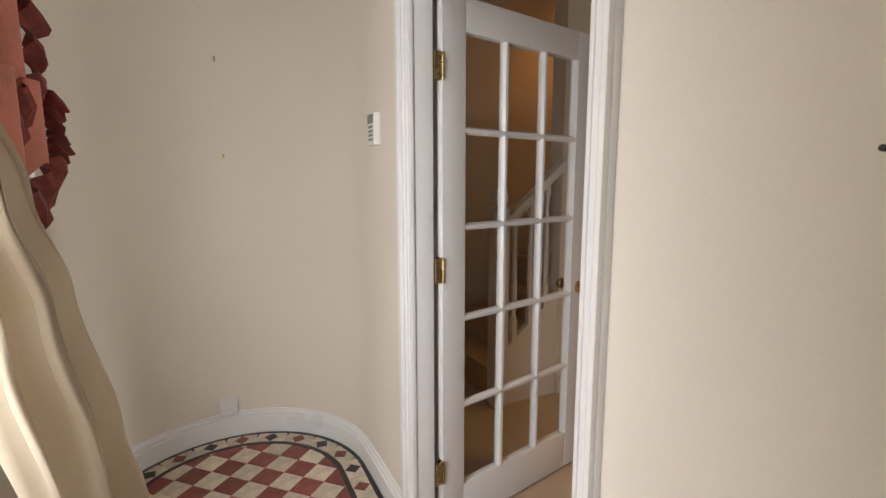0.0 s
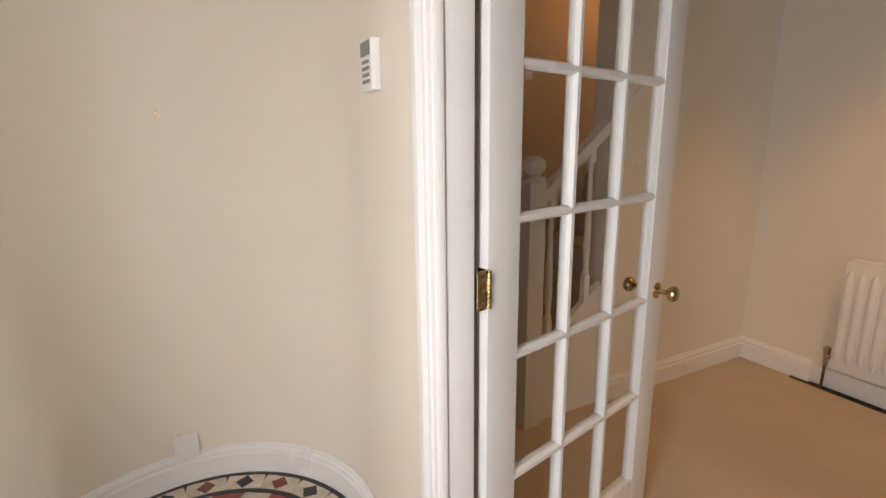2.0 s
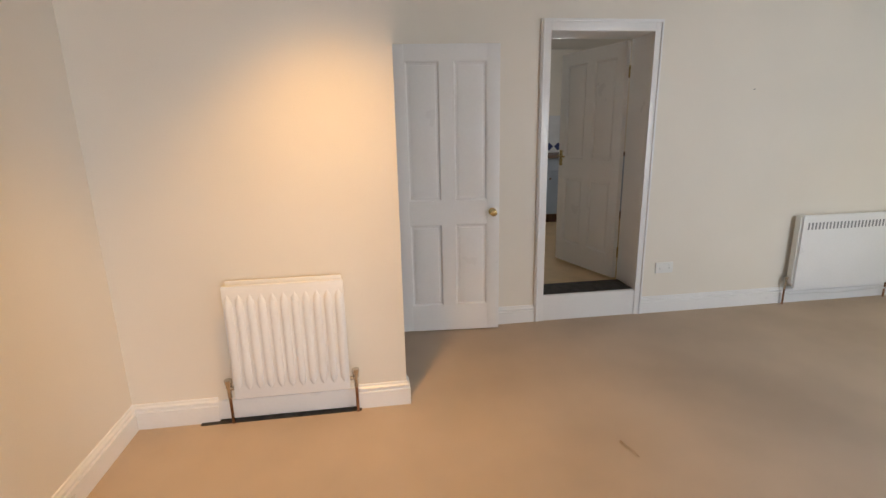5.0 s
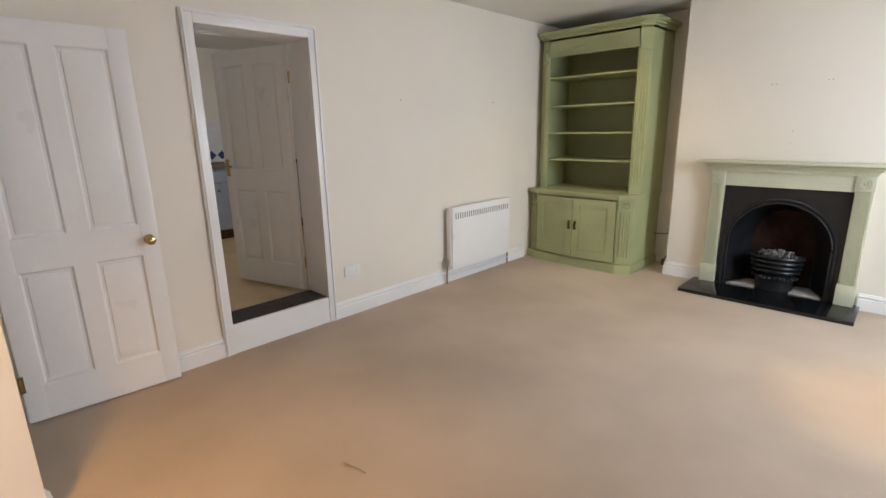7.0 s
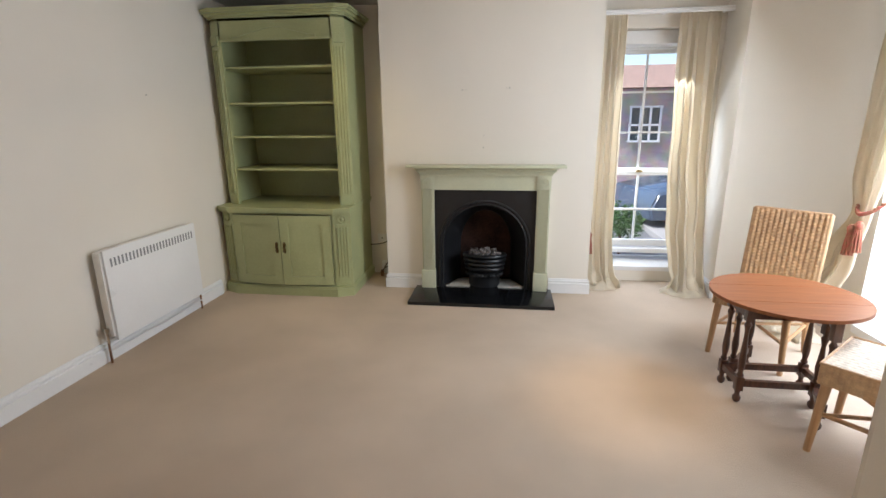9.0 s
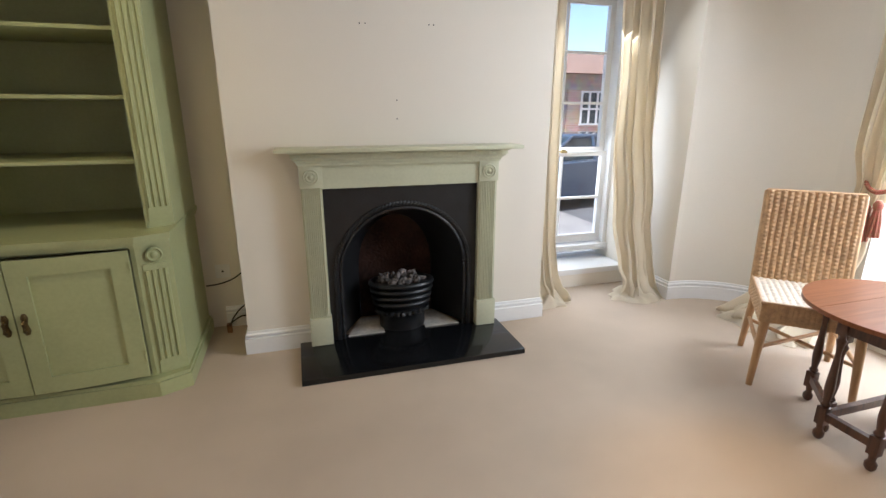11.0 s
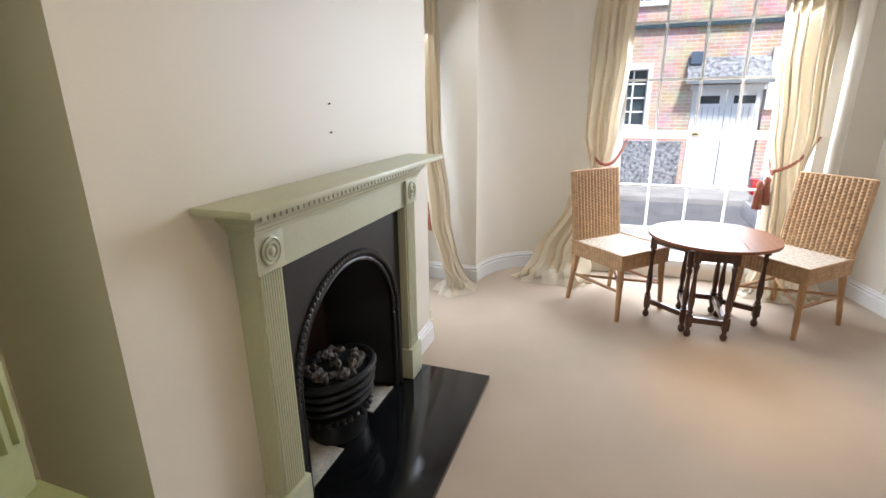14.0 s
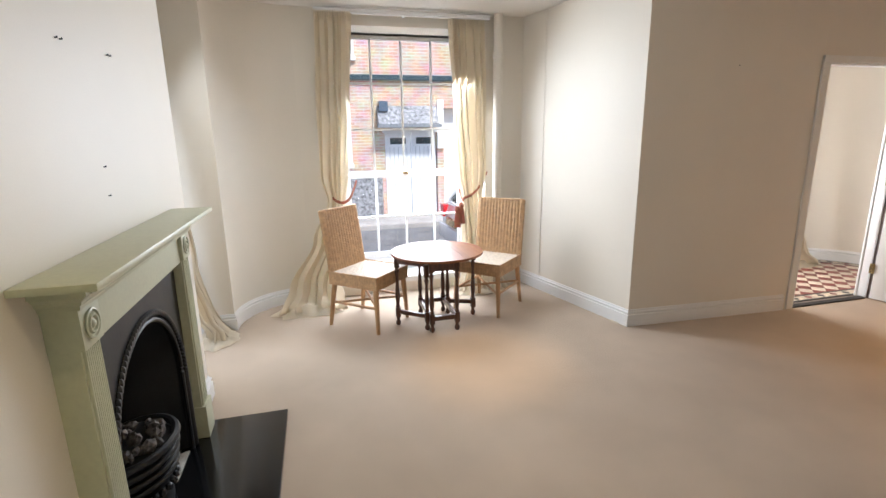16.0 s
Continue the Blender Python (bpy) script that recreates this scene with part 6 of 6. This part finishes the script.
for x0, z0, w, h in ((-3.23, 0.86, 0.86, 1.19), (-3.4, 3.4, 1.2, 1.3), (1.0, 3.4, 1.2, 1.3)):
    wd = hpart("window", box(bm_new(), (HX - 0.14, x0, z0), (HX - 0.12, x0 + w, z0 + h)), CARGLASS, "white framed small-paned window")
    bm = bm_new()
    for i in range(4):
        y = x0 + w * i / 3
        box(bm, (HX - 0.12, y - 0.018, z0), (HX - 0.09, y + 0.018, z0 + h))
    for j in range(5):
        z = z0 + h * j / 4
        box(bm, (HX - 0.12, x0, z - 0.018), (HX - 0.085, x0 + w, z + 0.018))
    hpart("window_frame", bm, WHITE, parent=wd)
    bm = box(bm_new(), (HX - 0.02, x0 - 0.09, z0 - 0.08), (HX + 0.04, x0, z0 + h + 0.1))
    box(bm, (HX - 0.02, x0 + w, z0 - 0.08), (HX + 0.04, x0 + w + 0.09, z0 + h + 0.1))
    box(bm, (HX - 0.02, x0 - 0.09, z0 + h), (HX + 0.045, x0 + w + 0.09, z0 + h + 0.12))
    box(bm, (HX - 0.02, x0 - 0.12, z0 - 0.1), (HX + 0.08, x0 + w + 0.12, z0))
    hpart("surround", bm, WHITE, parent=wd)


def car(m, paint, label):
    """A hatchback; y runs from the tail to the nose, the origin is on the road."""
    c = empty("parked_car", m, label, "car")
    prof = [(0.0, 0.35), (0.02, 0.75), (0.10, 0.95), (0.9, 1.0), (2.9, 0.98), (3.9, 0.80), (4.05, 0.45), (4.0, 0.25), (0.1, 0.25)]
    bm = bm_new()
    cols = []
    for x, k in ((-0.86, 0.0), (-0.80, 1.0), (0.80, 1.0), (0.86, 0.0)):
        cols.append([bm.verts.new((x, 2 + (y - 2) * (0.985 + 0.015 * k), z if z < 0.6 else z - 0.04 * (1 - k))) for y, z in prof])
    for a, b in zip(cols, cols[1:]):
        for i in range(len(prof)):
            bm.faces.new((a[i], a[(i + 1) % len(prof)], b[(i + 1) % len(prof)], b[i]))
    bm.faces.new(cols[0][::-1])
    bm.faces.new(cols[-1])
    bmesh.ops.bevel(bm, geom=list(bm.edges), offset=0.03, segments=2, affect="EDGES")
    body = part("body", bm, paint, c, smooth=True)
    bm = bm_new()
    lo = [(-0.76, 0.12, 0.96), (0.76, 0.12, 0.96), (0.76, 2.95, 0.96), (-0.76, 2.95, 0.96)]
    hi = [(-0.58, 0.55, 1.42), (0.58, 0.55, 1.42), (0.58, 2.05, 1.44), (-0.58, 2.05, 1.44)]
    a, b = [bm.verts.new(p) for p in lo], [bm.verts.new(p) for p in hi]
    for i in range(4):
        bm.faces.new((a[i], a[(i + 1) % 4], b[(i + 1) % 4], b[i]))
    bm.faces.new(b)
    bm.faces.new(a[::-1])
    bmesh.ops.bevel(bm, geom=list(bm.edges), offset=0.04, segments=2, affect="EDGES")
    part("windows", bm, CARGLASS, c, "dark tinted glass", True)
    part("roof", box(bm_new(), (-0.60, 0.40, 1.40), (0.60, 2.1, 1.47), bevel=0.03), paint, c, smooth=True)
    bm = bm_new()
    for x in (-1, 1):
        tube(bm, [(x * 0.77, 0.12, 0.97), (x * 0.60, 0.50, 1.43)], 0.045)
        tube(bm, [(x * 0.77, 2.9, 0.97), (x * 0.60, 2.05, 1.44)], 0.035)
        tube(bm, [(x * 0.77, 1.5, 0.97), (x * 0.60, 1.45, 1.44)], 0.035)
    part("pillar", bm, paint, c, smooth=True)
    for x in (-1, 1):
        part("tail_lamp", box(bm_new(), (x * 0.87, -0.02, 0.68), (x * 0.60, 0.24, 0.90), bevel=0.03), CARRED, c, "red tail lamp", True)
        for y in (0.72, 3.25):
            w = part("wheel", lathe(bm_new(), [(0.20, -0.09), (0.30, -0.10), (0.32, -0.05), (0.32, 0.05), (0.30, 0.10), (0.20, 0.09)], pose(x * 0.80, y, 0.32, 0, 90), 28), BLACKRUBBER, c, "black tyre", True)
            part("rim", lathe(bm_new(), [(0.20, -0.085), (0.19, -0.095), (0.05, -0.08), (0.05, 0.08), (0.19, 0.095), (0.20, 0.085)], pose(x * 0.80, y, 0.32, 0, 90), 20), CHROME, w, smooth=True)
    part("bumper", box(bm_new(), (-0.84, -0.06, 0.32), (0.84, 0.12, 0.58), bevel=0.04), paint, c, smooth=True)
    part("number_plate", box(bm_new(), (-0.26, -0.065, 0.62), (0.26, -0.005, 0.73)), BRASS, c)
    return c


car(pose(-3.75, -1.02, G), CARWHITE, "white hatchback with red tail lamps parked in the street")
car(pose(-4.6, -11.0, G, 0, 0, -75), CARDARK, "dark blue car parked beyond the narrow window")
# brick house beyond the narrow window
BROWNB = brickwork("weathered_brown_brick", (0.44, 0.36, 0.33), (0.50, 0.42, 0.38), (0.45, 0.41, 0.38))
th = empty("brown_brick_house", pose(-2, -16, G), "brown brick house with white windows and clay roof", "house")


def tpart(name, bm, material, label="", parent=None):
    o = part(name, bm, material, parent or th, label)
    if parent is None:
        o.matrix_parent_inverse = th.matrix_world.inverted()
    return o


tpart("wall", box(bm_new(), (-12, -22, G), (9, -16, 2.6)), BROWNB, "weathered brown brick")
tpart("brick_storey", box(bm_new(), (-12, -16.02, G), (-6.2, -15.9, 2.0)), BRICKS, "red brick ground storey")
tpart("roof", prism(bm_new(), [(-22.4, 2.5), (-15.5, 2.5), (-19, 3.5)][::-1], -12.3, 9.3, Matrix(((0, 0, 1, 0), (1, 0, 0, 0), (0, 1, 0, 0), (0, 0, 0, 1)))), ROOF, "clay tiled roof")
for x in (-4.3, -2.9, 0.0, 2.2, -7.6):
    w = tpart("window", box(bm_new(), (x, -15.93, 0.9), (x + 0.9, -15.88, 1.95)), CARGLASS, "white framed window")
    bm = bm_new()
    for i in range(4):
        box(bm, (x + 0.3 * i - 0.03, -15.88, 0.9), (x + 0.3 * i + 0.03, -15.84, 1.95))
    for z in (0.9, 1.4, 1.95):
        box(bm, (x - 0.05, -15.88, z - 0.03), (x + 0.95, -15.84, z + 0.03))
    tpart("window_frame", bm, WHITE, parent=w)
sh = empty("clipped_shrub", pose(-0.05, -7.5, G), "bright green leafy shrub outside the window", "shrub")
part("stem", tube(bm_new(), [(0, 0, 0), (0.01, 0, 0.2), (0, 0.02, 0.45)], 0.025), DARKWOOD, sh, smooth=True)
rng = random.Random(11)
vs, fs = [], []
for i in range(1500):
    a, b, r = rng.uniform(0, 6.283), math.acos(rng.uniform(-0.7, 1)), 0.34 * rng.random() ** 0.35
    r *= 1 + 0.25 * noise.noise((a, b * 2, 0))
    p = Vector((r * math.sin(b) * math.cos(a), r * math.sin(b) * math.sin(a), 0.52 + r * math.cos(b)))
    e = Euler((rng.uniform(0, 6), rng.uniform(0, 6), rng.uniform(0, 6))).to_matrix()
    k = len(vs)
    vs += [tuple(p + e @ Vector(q)) for q in ((-0.012, 0, 0), (0, 0.03, 0.006), (0.012, 0, 0), (0, -0.03, 0.006))]
    fs.append((k, k + 1, k + 2, k + 3))
me = bpy.data.meshes.new("crown")
me.from_pydata(vs, [], fs)
me.materials.append(LEAF)
cr = new("crown", me)
cr.parent = sh
tagged(cr, "small bright leaves", kind="stuff")


# ---------------------------------------------------------------- lobby tiled floor
lobby = solid("floor_lobby", box(bm_new(), (FX - 0.02, -0.868, -0.06), (0.835, 2.80, 0.0)), GROUT, "geometric clay tiled lobby floor in red, buff and black", "floor", "structure")
CX, CY, D = 0.085 + LX, 2.11 + LY, 0.1545
RF = 0.455


def clip(poly, edge_a, edge_b):
    out = []
    ax, ay = edge_a
    bx, by = edge_b

    def side(p):
        return (bx - ax) * (p[1] - ay) - (by - ay) * (p[0] - ax)
    for p, q in zip(poly, poly[1:] + poly[:1]):
        sp, sq = side(p), side(q)
        if sp >= 0:
            out.append(p)
        if (sp >= 0) != (sq >= 0):
            f = sp / (sp - sq)
            out.append((p[0] + f * (q[0] - p[0]), p[1] + f * (q[1] - p[1])))
    return out


field = [(CX - RF, -0.9), (CX + RF, -0.9)] + arc(CX, CY, RF, 0, 180, 20)
half = D / 2 - 0.0012
whole = {}
for mt in (TILE_RED, TILE_CREAM):
    whole[mt.name] = finish("tile", prism(bm_new(), [(half, 0), (0, half), (-half, 0), (0, -half)], -0.002, 0.005), mt)
for i in range(-9, 10):
    for j in range(-42, 12):
        x, y = 0.147 + LX + i * D / 2, 2.465 + LY + j * D / 2
        if (i + j) % 2:
            continue
        mt = TILE_CREAM if i % 2 == 0 else TILE_RED
        poly = [(x + half, y), (x, y + half), (x - half, y), (x, y - half)]
        cut = poly
        for a, b in zip(field, field[1:] + field[:1]):
            cut = clip(cut, a, b)
            if len(cut) < 3:
                break
        if len(cut) < 3:
            continue
        if cut == poly:
            t = new("tile", whole[mt.name])
            t.location = (x, y, 0)
        else:
            t = new("tile", finish("tile", prism(bm_new(), cut, -0.002, 0.005), mt))
        t.parent = lobby
# border: two black lines, a buff band with red and black diamonds
line = [(CX + RF, -0.9)] + arc(CX, CY, RF, 0, 180, 40) + [(CX - RF, -0.9)]


def band(r0, r1, mt, z):
    pin = [(CX + r0, -0.9)] + arc(CX, CY, r0, 0, 180, 40) + [(CX - r0, -0.9)]
    pout = [(CX + r1, -0.9)] + arc(CX, CY, r1, 0, 180, 40) + [(CX - r1, -0.9)]
    bm = bm_new()
    for k in range(len(pin) - 1):
        prism(bm, [pin[k], pout[k], pout[k + 1], pin[k + 1]], -0.002, z)
    part("border_strip", bm, mt, lobby)


band(RF + 0.002, RF + 0.022, TILE_BLACK, 0.0052)
band(0.561, 0.582, TILE_BLACK, 0.0052)
stations = []
RM = (RF + 0.024 + 0.559) / 2
HW = (0.559 - RF - 0.024) / 2
L = 0.150
s = 0.0
n = 0
straight = CY + 0.9
total = straight * 2 + math.pi * RM
while s < total:
    if s < straight:
        p, t = (CX + RM, -0.9 + s), 90
    elif s < straight + math.pi * RM:
        a = (s - straight) / RM
        p, t = (CX + RM * math.cos(a), CY + RM * math.sin(a)), 90 + math.degrees(a)
    else:
        p, t = (CX - RM, CY - (s - straight - math.pi * RM)), 270
    stations.append((p, t, n))
    s += L
    n += 1
dm = {k: finish("tile", prism(bm_new(), [(0.036, 0), (0, HW * 0.96), (-0.036, 0), (0, -HW * 0.96)], -0.002, 0.0062), k_m) for k, k_m in (("red", TILE_RED), ("black", TILE_BLACK))}
bf = finish("tile", prism(bm_new(), [(L / 2 - 0.001, -HW), (L / 2 - 0.001, HW), (-L / 2 + 0.001, HW), (-L / 2 + 0.001, -HW)], -0.002, 0.005), TILE_CREAM)
for p, t, k in stations:
    for me in (dm["red" if k % 2 else "black"], bf):
        o = new("tile", me)
        o.matrix_world = pose(p[0], p[1], 0, 0, 0, t)
        o.parent = lobby
